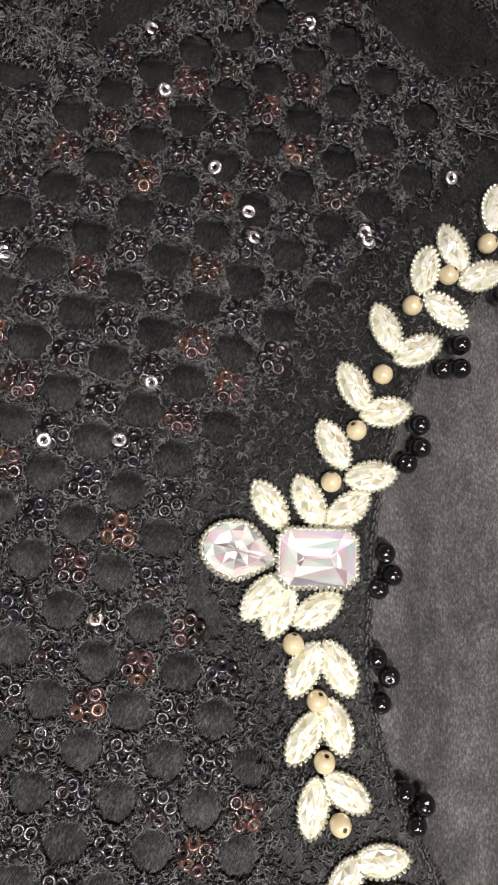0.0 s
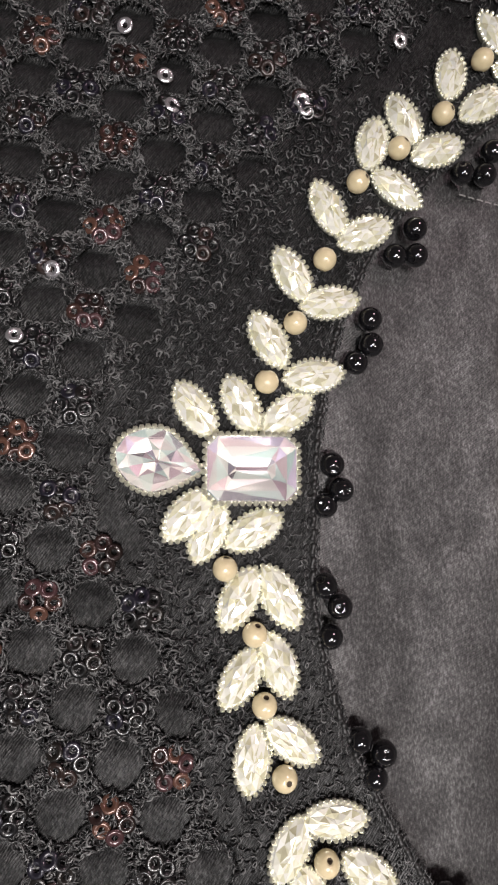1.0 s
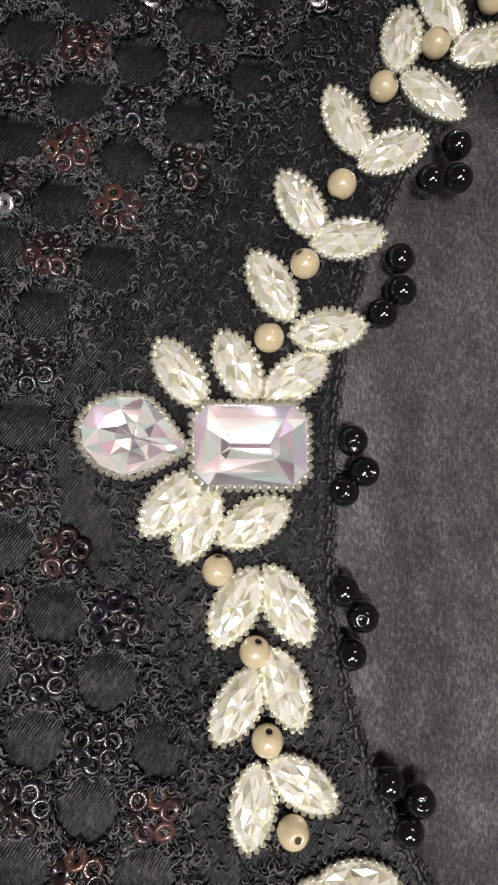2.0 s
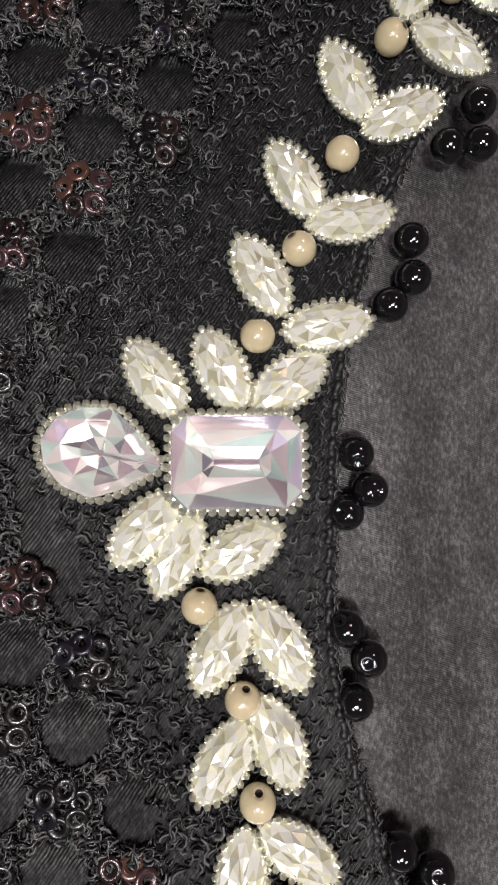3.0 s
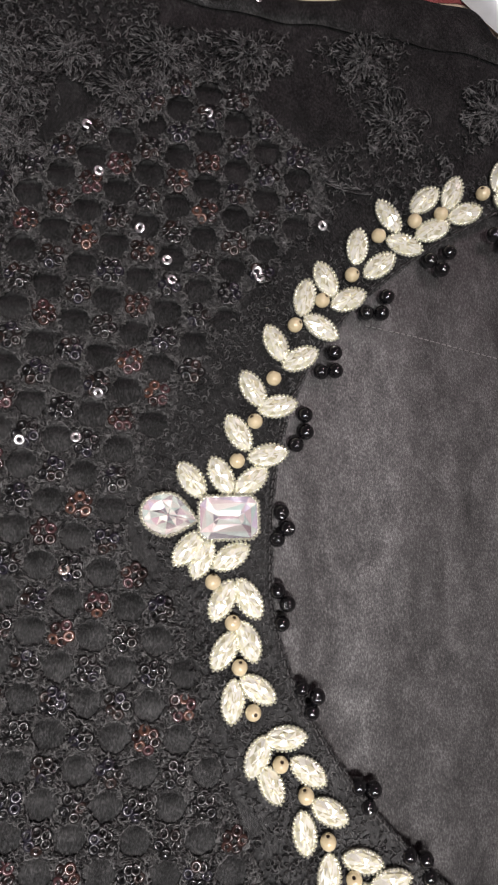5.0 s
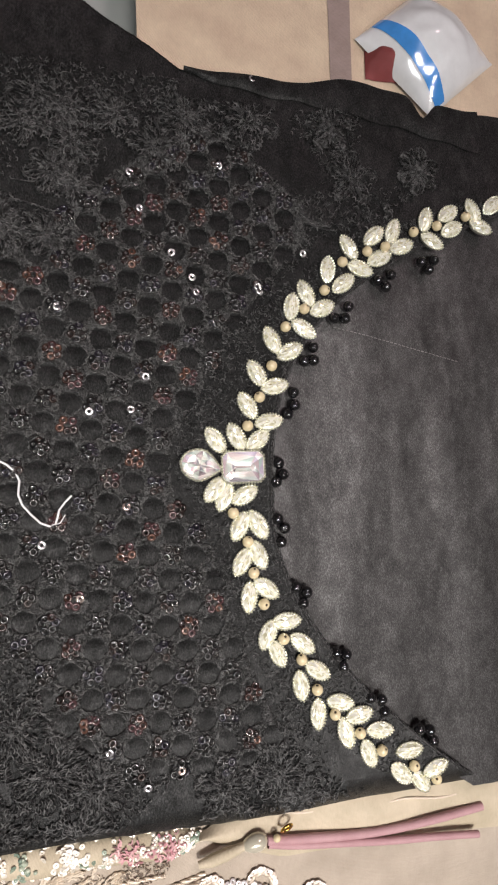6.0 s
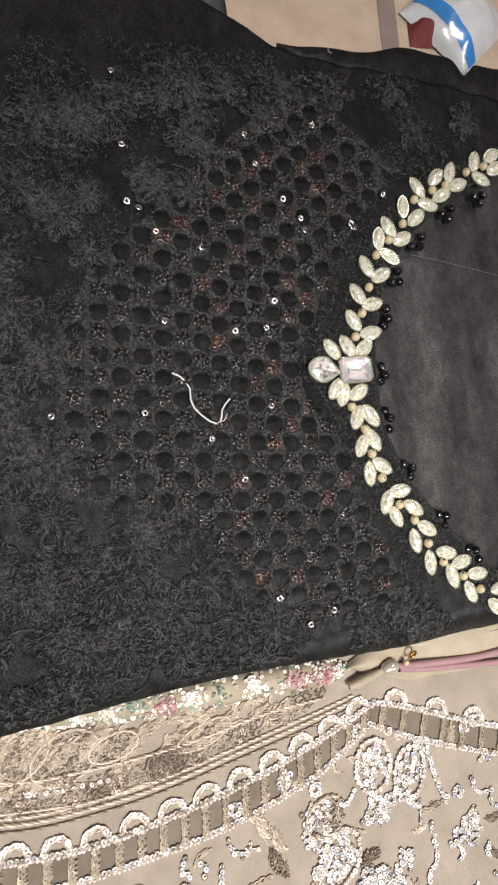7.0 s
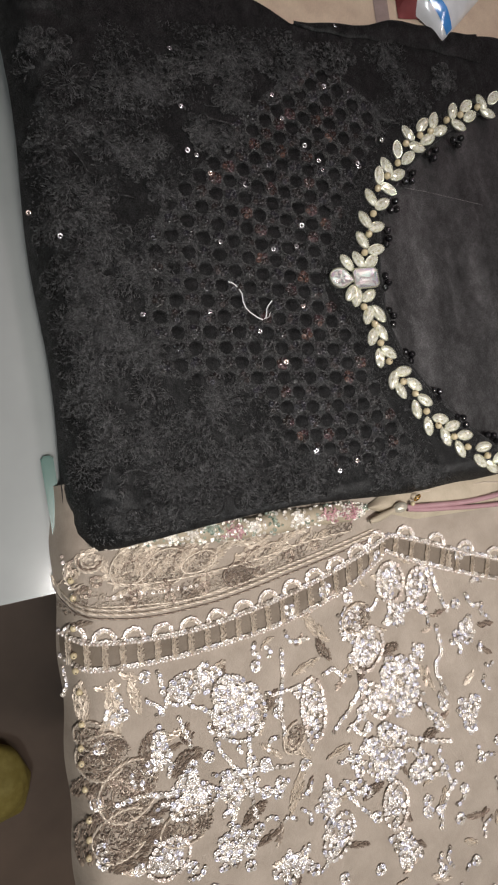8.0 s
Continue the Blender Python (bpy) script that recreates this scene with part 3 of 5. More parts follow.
def flower(x, y, r, petals, turn):
    """Satin-stitched petals with a looped heart."""
    for k in range(petals):
        a = turn + 6.283 * k / petals
        px, py = x + 0.62 * r * math.cos(a), y + 0.62 * r * math.sin(a)
        for j in range(60):
            s, w = rnd.uniform(-1, 1), rnd.uniform(-1, 1)
            w *= math.sqrt(max(0, 1 - s * s))
            sx, sy = s * 0.42 * r, w * 0.30 * r
            stitch(px + sx * math.cos(a) - sy * math.sin(a), py + sx * math.sin(a) + sy * math.cos(a), a + 0.5 * w + rnd.uniform(-0.2, 0.2), rnd.uniform(0.09, 0.16), 0.12, 0.03 + 0.06 * (1 - abs(s)))
        for j in range(18):
            b = 6.283 * j / 18
            ex, ey = 0.46 * r * math.cos(b), 0.34 * r * math.sin(b)
            stitch(px + ex * math.cos(a) - ey * math.sin(a), py + ex * math.sin(a) + ey * math.cos(a), a + b + 1.57, 0.15, 0.14, 0.07)
    for j in range(26):
        b, d = rnd.uniform(0, 6.3), 0.2 * r * math.sqrt(rnd.random())
        stitch(x + d * math.cos(b), y + d * math.sin(b), rnd.uniform(0, 6.3), 0.12, 0.14, 0.09)


def leaf(x, y, length, width, turn):
    for j in range(int(length * width * 150)):
        s = rnd.uniform(-1, 1)
        w = rnd.choice((-1, 1)) * rnd.random() * (1 - s * s)
        px, py = s * length / 2, w * width / 2
        stitch(x + px * math.cos(turn) - py * math.sin(turn), y + px * math.sin(turn) + py * math.cos(turn), turn + 0.7 * math.copysign(1, w) + rnd.uniform(-0.15, 0.15), rnd.uniform(0.13, 0.24), 0.12, rnd.uniform(0.01, 0.07))


def sprig(x, y, length, bow, turn):
    n = int(length / 0.09)
    for j in range(n):
        s = j / n - 0.5
        px, py = s * length, bow * (1 - 4 * s * s)
        stitch(x + px * math.cos(turn) - py * math.sin(turn), y + px * math.sin(turn) + py * math.cos(turn), turn - math.atan(8 * bow * s / length) + rnd.uniform(-0.25, 0.25), 0.16, 0.13, 0.05)


for x, y, r in ((-5.41, 11.65, 1.1), (-3.94, 11.61, 0.8), (-6.68, 11.10, 0.9), (-1.63, 11.87, 1.0), (0.60, 12.12, 1.2), (0.10, 14.09, 1.0), (-2.57, 10.69, 1.0), (3.66, 12.12, 0.9), (4.46, 10.33, 1.0), (7.23, 10.93, 0.9), (-5.21, 9.10, 0.8), (-7.29, 7.45, 0.9), (-5.99, 7.42, 0.8), (-7.40, -10.38, 1.2), (-7.02, -7.43, 1.0), (-6.04, -8.85, 1.1), (-4.79, -9.44, 1.0), (-0.86, -10.05, 1.0), (0.88, -9.87, 0.9), (-8.21, -9.69, 1.0), (1.67, -10.81, 0.8)):
    flower(x, y, r * 0.95, rnd.choice((5, 6, 6)), rnd.uniform(0, 1))
for x, y, r in ((-11.07, 1.58, 1.5), (-13.80, 0.22, 1.1), (-12.12, 0.81, 1.0), (-13.41, 10.03, 1.1), (-11.05, 10.41, 1.2), (-9.70, 9.74, 1.1), (-14.24, 5.33, 1.1), (-12.96, 4.85, 0.9), (-10.90, 6.28, 0.9), (-12.19, 7.23, 1.0), (-14.81, -2.44, 1.2), (-13.05, -2.63, 1.0), (-15.25, -4.19, 1.0), (-11.66, -6.08, 1.3), (-14.44, -6.34, 1.1), (-10.31, -6.76, 1.2), (-12.21, -8.32, 1.2), (-10.14, -8.93, 1.1), (-15.47, -7.51, 1.0), (-13.16, -6.77, 1.0), (-12.76, 2.96, 1.0), (-13.94, 2.54, 1.1), (-14.98, 1.22, 1.0), (-8.00, 11.09, 0.9), (-6.08, 11.74, 1.1), (-8.78, -8.21, 1.1), (-14.65, 7.18, 1.0), (-15.09, 3.73, 1.0), (-15.24, -0.81, 0.9), (-13.76, -1.17, 1.0)):
    flower(x, y, r, rnd.choice((5, 6, 7)), rnd.uniform(0, 1))
for k in range(60):
    x, y = rnd.uniform(-15.8, -2), rnd.uniform(-10.8, 12)
    if not in_zone(x, y) and neck_x(y) - x > 4.5:
        flower(x, y, rnd.uniform(0.6, 1.15), rnd.choice((5, 6, 7)), rnd.uniform(0, 1))
for k in range(190):
    x, y = rnd.uniform(-16, 6), rnd.uniform(-11, 13)
    if in_zone(x, y) or neck_x(y) - x < 4.0 or y > 11 or noise.noise(Vector((x * 0.33, y * 0.33, 9))) < -0.12:
        continue
    if k % 2:
        leaf(x, y, rnd.uniform(0.6, 1.3), rnd.uniform(0.25, 0.5), rnd.uniform(0, 6.3))
    else:
        sprig(x, y, rnd.uniform(1.2, 2.6), rnd.uniform(-0.5, 0.5), rnd.uniform(0, 6.3))
for k in range(46000):
    x, y = rnd.uniform(-16.2, 7), rnd.uniform(-11.2, 13.2)
    thin = noise.noise(Vector((x * 0.42 + 5, y * 0.42, 4)))
    if in_zone(x, y) or thin + 0.2 * rnd.random() < 0.10 or neck_x(y) - x < (1.0 if y < 0 else 2.0):
        continue
    stitch(x, y, rnd.uniform(0, 6.3), rnd.uniform(0.07, 0.14), 0.11, rnd.uniform(0.0, 0.06))
# looped stitches thin out towards the neckline
for k in range(9000):
    y = rnd.uniform(-10.5, 10)
    x = neck_x(y) - rnd.uniform(0.05, 2.6)
    if in_zone(x, y) or rnd.random() < 0.35 or x > 11:
        continue
    flo_xy.append((x, y)), flo_turn.append(rnd.uniform(0, 6.3)), flo_len.append(0.085), flo_thick.append(0.09), flo_lift.append(0.005)
for x, y in EDGE:
    flo_xy.append((x, y)), flo_turn.append(1.57 + rnd.uniform(-0.6, 0.6)), flo_len.append(0.08), flo_thick.append(0.075), flo_lift.append(-0.02)
v1, f1 = strands(on_cloth(flo_xy, flo_lift), np.array(flo_turn), np.array(flo_len) * 1.1, np.array(flo_thick) * 1.35)
tagged(hang("floral_stitches", mesh_arrays("floral_stitches", v1, f1, M_THREAD_DIM, True), tunic, label="black satin-stitched flowers and leaves"), kind="stuff")

# shoulder seam and the stitch line in the lining
seam = [(-1.29, 13.40), (0.60, 13.10), (3.21, 12.93), (5.78, 12.61), (8.52, 12.22)]


def seam_y(x):
    k = max(0, min(len(seam) - 2, sum(1 for p in seam[1:] if p[0] < x)))
    (xa, ya), (xb, yb) = seam[k], seam[k + 1]
    return ya + (yb - ya) * (x - xa) / (xb - xa) + 0.05 * math.sin(x * 3.1)


def hem_at(u, v):
    """The turned-over shoulder hem, puffed between its seam and the edge."""
    x = -1.6 + 11.6 * u
    y0, y1 = seam_y(x), top_y(x) + 0.06
    y = y0 + (y1 - y0) * v
    return (x, y, cloth_z(x, min(y, top_y(x))) + 0.01 + (0.15 + 0.04 * noise.noise(Vector((x * 1.3, v * 2, 4)))) * math.sin(math.pi * min(1, 0.04 + v * 0.8)) ** 0.6)


hang("shoulder_hem", mesh_arrays("shoulder_hem", *sheet(120, 10, hem_at), M_LACE, True), tunic, label="turned-over shoulder hem of black satin")
line = [(3.62, 4.88), (4.89, 4.64), (6.31, 4.31), (8.66, 3.76)]
lv, lf = [], []
for (xa, ya), (xb, yb) in zip(line, line[1:]):
    m = int(math.hypot(xb - xa, yb - ya) / 0.16)
    for k in range(m):
        s = k / m
        p = Vector((xa + (xb - xa) * s, ya + (yb - ya) * s, -0.25))
        e = Vector((xb - xa, yb - ya, 0)).normalized() * 0.11
        tv, tf = tube([p, p + e * 0.5 + Vector((0, 0, 0.012)), p + e], 0.014, 4)
        add(lv, lf, [tuple(q) for q in tv], tf)
hang("stitch_line", mesh_arrays("stitch_line", lv, lf, thread_material("grey_thread", (0.16, 0.15, 0.15), (0.2, 0.2, 0.19))), tunic)

# ---- loose white thread on the lace ----
bits = [(-7.47, 0.35), (-7.22, 0.21), (-6.99, 0.00), (-6.87, -0.28), (-6.90, -0.70), (-6.79, -1.00), (-6.55, -1.29), (-6.28, -1.55), (-6.03, -1.66), (-5.87, -1.63), (-5.80, -1.42), (-5.75, -1.19), (-5.59, -0.97), (-5.39, -0.77)]
fine = []
for k in range(len(bits) - 1):
    for s in (0, 0.5):
        fine.append(tuple(bits[k][i] * (1 - s) + bits[k + 1][i] * s for i in (0, 1)))
fine.append(bits[-1])
loose = thing("loose_thread", "loose curled white thread lying on the black lace", "thread")
hang("strand", mesh_arrays("strand", *tube([(x, y, cloth_z(x, y) + 0.13 + 0.04 * math.sin(i)) for i, (x, y) in enumerate(fine)], 0.034, 6), M_WHITE, True), loose)

ex, ey = bits[9]
hang("frayed_end", mesh_arrays("frayed_end", *tube([(ex - 0.1, ey, cloth_z(ex, ey) + 0.15), (ex + 0.15, ey + 0.05, cloth_z(ex, ey) + 0.18), (ex + 0.3, ey + 0.3, cloth_z(ex, ey) + 0.16)], 0.016, 5), M_WHITE, True), loose)

# ---- the beige garment ----
M_SILK = thread_material("champagne_thread", (0.42, 0.35, 0.27), (0.72, 0.63, 0.51), 0.35, 0.2, 0.25)
M_BRONZE = thread_material("bronze_thread", (0.14, 0.10, 0.075), (0.36, 0.29, 0.22), 0.35, 0.2, 0.3)
M_SILVERS = sequin_material("silver_sequins", [(0.66, 0.61, 0.56), (0.50, 0.46, 0.41), (0.76, 0.73, 0.70), (0.30, 0.26, 0.21), (0.58, 0.58, 0.66), (0.64, 0.59, 0.51)], True, 0.35, 0.27)
M_PALE = sequin_material("pale_beads", [(0.82, 0.74, 0.66), (0.66, 0.56, 0.48), (0.86, 0.80, 0.74)], True, 0.3, 0.22)
beige = thing("beige_garment", "taupe net garment with silver sequin and cord embroidery, folded", "garment")


def beige_z(x, y):
    side = max(0.0, min(1.0, (x - beige_left(y)) / 2.0))
    up = max(0.0, (y + 12.6) / 2.4)
    return -1.15 - 2.0 * (1 - side) ** 2.4 + 0.10 * noise.noise(Vector((x * 0.3, y * 0.3, 6))) - 0.5 * min(up, 1) ** 2


def beige_left(y):
    return -17.45 + 0.085 * (y + 10.5) + 0.08 * math.sin(y * 1.3)


def beige_at(u, v):
    y = -40 + v * 32.0
    x = beige_left(y) + u * (22 - beige_left(y))
    return (x, y, beige_z(x, y))


hang("net_fabric", mesh_arrays("net_fabric", *sheet(110, 110, beige_at), M_BEIGE, True), beige)


def smooth_line(pts, step):
    """Even points along a smooth line through a few corners."""
    ctrl = [Vector((*p, 0)) for p in pts]
    dense = []
    for i in range(len(ctrl) - 1):
        p0, p1, p2, p3 = ctrl[max(i - 1, 0)], ctrl[i], ctrl[i + 1], ctrl[min(i + 2, len(ctrl) - 1)]
        for k in range(24):
            t = k / 24
            dense.append(0.5 * (2 * p1 + (p2 - p0) * t + (2 * p0 - 5 * p1 + 4 * p2 - p3) * t * t + (3 * p1 - p0 - 3 * p2 + p3) * t ** 3))
    dense.append(ctrl[-1])
    out, need = [(dense[0].x, dense[0].y)], step
    for a, b in zip(dense, dense[1:]):
        d = (b - a).length
        while d >= need > 0:
            a = a.lerp(b, need / d)
            out.append((a.x, a.y))
            d = (b - a).length
            need = step
        need -= d
    return out


BV, BF = ball(0.085, 2)
SV, SF = washer(0.115, 0.028, 0.011, 10)
M_SILVER_ONE = sequin_material("pale_silver_sequin", [(0.62, 0.58, 0.51), (0.50, 0.46, 0.40), (0.70, 0.66, 0.61), (0.31, 0.27, 0.22), (0.57, 0.54, 0.54)], False, 0.3, 0.3)
SILVER_SEQUIN = mesh_arrays("silver_sequin_disc", SV, SF, M_SILVER_ONE, True)
SINGLE = []


def string(name, pts, step, mat, template=(BV, BF), size=1.0, lift=0.06, jitter=0.02, label=""):
    """A row of beads or sequins sewn along a line."""
    line = smooth_line(pts, step)
    place = [(x + rnd.uniform(-jitter, jitter), y + rnd.uniform(-jitter, jitter), beige_z(x, y) + lift + rnd.uniform(0, 0.03)) for x, y in line]
    m = len(place)
    if template[0] is SV and mat is M_SILVERS and len(SINGLE) + m <= 300:
        for x, y, z in place:
            SINGLE.append(hang("sequin", SILVER_SEQUIN, beige, x, y, z, rnd.uniform(-22, 22), rnd.uniform(-22, 22), 0, size=size * rnd.uniform(0.85, 1.1)))
        return None
    v, f = scatter(*template, place, rng.uniform(0, 6.3, m), rng.uniform(-0.45, 0.45, m), rng.uniform(0.8, 1.15, (m, 1)) * size)
    return tagged(hang(name, mesh_arrays(name, v, f, mat, True), beige, label=label), kind="stuff")


def cord(name, pts, r, mat, twist=True, lift=0.05):
    """A twisted cord of two strands."""
    line = smooth_line(pts, 0.07)
    verts, faces = [], []
    for ph in (0, math.pi):
        path = [(x, y + 0.5 * r * math.cos(i * 0.8 + ph), beige_z(x, y) + lift + 0.6 * r * math.sin(i * 0.8 + ph)) for i, (x, y) in enumerate(line)]
        tv, tf = tube(path, r, 5)
        add(verts, faces, [tuple(q) for q in tv], tf)
    return hang(name, mesh_arrays(name, verts, faces, mat, True), beige)


LOW = [(-17.82, -15.98), (-16.86, -16.45), (-15.52, -16.70), (-13.05, -16.92), (-10.25, -16.90), (-7.24, -16.70), (-3.93, -15.96), (-2.49, -15.40), (-0.79, -14.45)]
UP = [(-17.74, -14.86), (-16.68, -15.27), (-14.19, -15.74), (-11.50, -15.89), (-8.57, -15.66), (-5.39, -15.12), (-2.98, -14.48), (-0.49, -13.65)]
LOW_R = [(-0.79, -14.45), (1.01, -15.42), (3.63, -16.57), (6.64, -17.74)]
UP_R = [(-0.49, -13.65), (1.24, -14.26), (3.87, -15.44), (6.88, -16.65)]
for pts in (LOW, UP, LOW_R, UP_R):
    string("beaded_trim", pts, 0.17, M_PALE, lift=0.08)
    string("sequin_trim", [(x, y + 0.10) for x, y in pts], 0.19, M_SILVERS, (SV, SF), 1.0, 0.09)
for a, b, m in ((LOW, UP, 22), (LOW_R, UP_R, 8)):
    la, lb = smooth_line(a, 0.05), smooth_line(b, 0.05)
    for k in range(m):
        s = (k + 0.5) / m
        p, q = la[int(s * (len(la) - 1))], lb[int(s * (len(lb) - 1))]
        place, turn = [], math.atan2(q[1] - p[1], q[0] - p[0])
        for j in range(16):
            w = (j + 0.5) / 16
            for side in (-0.08, 0.0, 0.08):
                x, y = p[0] + (q[0] - p[0]) * w - side * math.sin(turn), p[1] + (q[1] - p[1]) * w + side * math.cos(turn)
                place.append((x, y, beige_z(x, y) + 0.07))
        v, f = strands(np.array(place), np.full(len(place), turn) + rng.uniform(-0.9, 0.9, len(place)), np.full(len(place), 0.22), np.full(len(place), 0.2))
        hang("ladder_rung", mesh_arrays("ladder_rung", v, f, M_SILK), beige)
    # dark sheer windows between the rungs
    ring = la + lb[::-1]
    strip = [((p[0] * (1 - w) + q[0] * w), (p[1] * (1 - w) + q[1] * w)) for p, q in zip(la[::4], [lb[int(i * (len(lb) - 1) / (len(la) - 1))] for i in range(0, len(la), 4)]) for w in (0.1, 0.9)]
    verts = [(x, y, beige_z(x, y) + 0.025) for x, y in strip]
    faces = [(i, i + 1, i + 3, i + 2) for i in range(0, len(verts) - 2, 2)]
    hang("sheer_band", mesh_arrays("sheer_band", verts, faces, satin("sheer_taupe", (0.15, 0.12, 0.088), (0.23, 0.19, 0.145), 0.5, 0.04, 60), True), beige, label="darker sheer band between bead rows")


def scallop(x, y, r, turn):
    """A horseshoe of sequins over a thread filling."""
    place = [(x + r * math.cos(turn + a), y + r * math.sin(turn + a)) for a in np.linspace(0.1, 3.05, 11)]
    string("scallop_trim", place, 0.12, M_PALE, (SV, SF), 1.0, 0.09)
    cord("scallop_cord", [(x + 0.8 * (px - x), y + 0.8 * (py - y)) for px, py in place], 0.07, M_SILK)


for pts, m in ((UP, 13), (UP_R, 4)):
    up = smooth_line(pts, 0.05)
    for k in range(m):
        i = int((k + 0.5) / m * (len(up) - 2))
        (xa, ya), (xb, yb) = up[i], up[i + 1]
        turn = math.atan2(yb - ya, xb - xa)
        scallop(xa - 0.16 * math.sin(turn), ya + 0.16 * math.cos(turn), 0.46, turn)
FILL = []
for dy, mat, r in ((0, M_SILK, 0.06), (0.22, M_SILK, 0.05), (-0.22, M_BRONZE, 0.035)):
    cord("twisted_cord", [(x, y + dy) for x, y in ((-17.65, -12.42), (-17.33, -13.17), (-16.45, -13.89), (-13.98, -14.50), (-11.27, -14.62), (-9.23, -14.49), (-6.76, -14.15), (-4.15, -13.79), (-1.38, -13.32))], r, mat)
cord("twisted_cord", [(-15.26, -12.77), (-13.76, -13.17), (-11.61, -13.34), (-9.61, -13.32), (-7.51, -13.21), (-5.28, -12.96), (-2.66, -12.91)], 0.05, M_SILK)
cord("twisted_cord", [(-15.68, -13.80), (-14.17, -14.08), (-11.79, -14.39), (-9.78, -14.26)], 0.04, M_SILK)
for px in ([(-15.37, -13.48), (-14.09, -13.57), (-12.51, -13.76), (-10.86, -13.87)], [(-17.03, -11.28), (-17.00, -12.32), (-16.83, -13.13)]):
    string("sequin_trim", px, 0.3, M_PALE, (SV, SF), 0.9)
for x, y in ((-15.74, -12.61), (-14.17, -13.29), (-12.75, -13.56), (-10.81, -13.60), (-14.36, -13.93), (-16.61, -11.76), (-16.31, -12.99), (-12.57, -14.15)):
    string("dark_flower", [(x + 0.22 * math.cos(a), y + 0.22 * math.sin(a)) for a in np.linspace(0, 6.2, 8)], 0.17, M_BRONZE, (SV, SF), 0.9, 0.08)


for x, y, l, w, a in ((-16.05, -11.37, 1.0, 0.5, 0.3), (-14.46, -11.84, 1.3, 0.6, 1.0), (-12.57, -12.52, 1.2, 0.5, 0.7), (-10.10, -12.79, 1.3, 0.5, 0.6), (-8.38, -13.02, 1.4, 0.5, 0.5), (-4.64, -12.95, 1.4, 0.4, 0.5), (-16.91, -12.08, 0.9, 0.4, 1.4), (-9.42, -12.24, 1.0, 0.4, 0.3), (-12.13, -11.53, 1.1, 0.5, 2.4), (-7.68, -12.46, 1.0, 0.4, 2.6), (-15.38, -11.90, 0.8, 0.5, 2.0), (-11.17, -14.07, 1.2, 0.3, 0.3), (-14.59, -13.40, 1.2, 0.3, 0.1), (-16.79, -14.43, 1.0, 0.3, 0.1)):
    FILL.append((x, y, l, w, a))


def hatch(name, x, y, length, width, turn, mat, dense=120):
    """A leaf of laid thread."""
    place, turns = [], []
    for j in range(int(dense * length * width)):
        s = rnd.uniform(-1, 1)
        w = rnd.uniform(-1, 1) * (1 - s * s) ** 0.7
        px, py = s * length / 2, w * width / 2
        qx, qy = x + px * math.cos(turn) - py * math.sin(turn), y + px * math.sin(turn) + py * math.cos(turn)
        place.append((qx, qy, beige_z(qx, qy) + 0.02 + 0.03 * (1 - abs(w))))
        turns.append(turn + 0.35 * w)
    m = len(place)
    v, f = strands(np.array(place), np.array(turns), np.full(m, 0.26), np.full(m, 0.14))
    hang(name, mesh_arrays(name, v, f, mat), beige)


def sequin_patch(x, y, rx, ry, turn, dense=46):
    """A petal packed with overlapping sequins, ringed by a bead row."""
    place = []
    rx, ry, lobes, ph = rx * 1.25, ry * 1.3, rnd.choice((3, 4, 5)), rnd.uniform(0, 6)
    for j in range(int(dense * rx * ry * 3.14)):
        a = rnd.uniform(0, 6.283)
        d = math.sqrt(rnd.random()) * (0.86 + 0.24 * math.cos(lobes * a + ph))
        px, py = rx * d * math.cos(a), ry * d * math.sin(a)
        qx, qy = x + px * math.cos(turn) - py * math.sin(turn), y + px * math.sin(turn) + py * math.cos(turn)
        place.append((qx, qy, beige_z(qx, qy) + 0.045 + rnd.uniform(0, 0.06)))
    m = len(place)
    v, f = scatter(SV, SF, place, rng.uniform(0, 6.3, m), rng.uniform(-0.5, 0.5, m), rng.uniform(0.75, 1.1, (m, 1)))
    hang("sequin_petal", mesh_arrays("sequin_petal", v, f, M_SILVERS, True), beige)
    if rnd.random() < 0.45:
        return
    ringed = [(x + rx * 1.05 * math.cos(a) * math.cos(turn) - ry * 1.05 * math.sin(a) * math.sin(turn), y + rx * 1.05 * math.cos(a) * math.sin(turn) + ry * 1.05 * math.sin(a) * math.cos(turn)) for a in np.linspace(0, 6.283, 14)]
    string("beaded_trim", ringed, 0.2, M_SILVERS if rnd.random() < 0.5 else M_PALE, (SV, SF), 0.9, 0.13, 0.03)


for x, y, rx, ry, a in ((-11.61, -18.18, 0.7, 0.5, 0.6), (-10.14, -20.39, 1.0, 0.9, 0), (-10.64, -19.14, 0.6, 0.5, 1), (-3.61, -17.76, 0.8, 0.6, 1.2), (-2.87, -19.14, 0.9, 0.6, 1.0), (-0.89, -16.01, 0.8, 0.55, 1.4), (0.68, -16.68, 0.8, 0.5, 1.3), (-0.90, -17.84, 0.6, 0.5, 0.4), (-1.52, -21.00, 0.9, 0.7, 0.8), (-1.08, -22.34, 0.8, 0.6, 0.3), (-14.27, -20.99, 0.9, 0.5, 1.2)):
    sequin_patch(x, y, rx, ry, a)
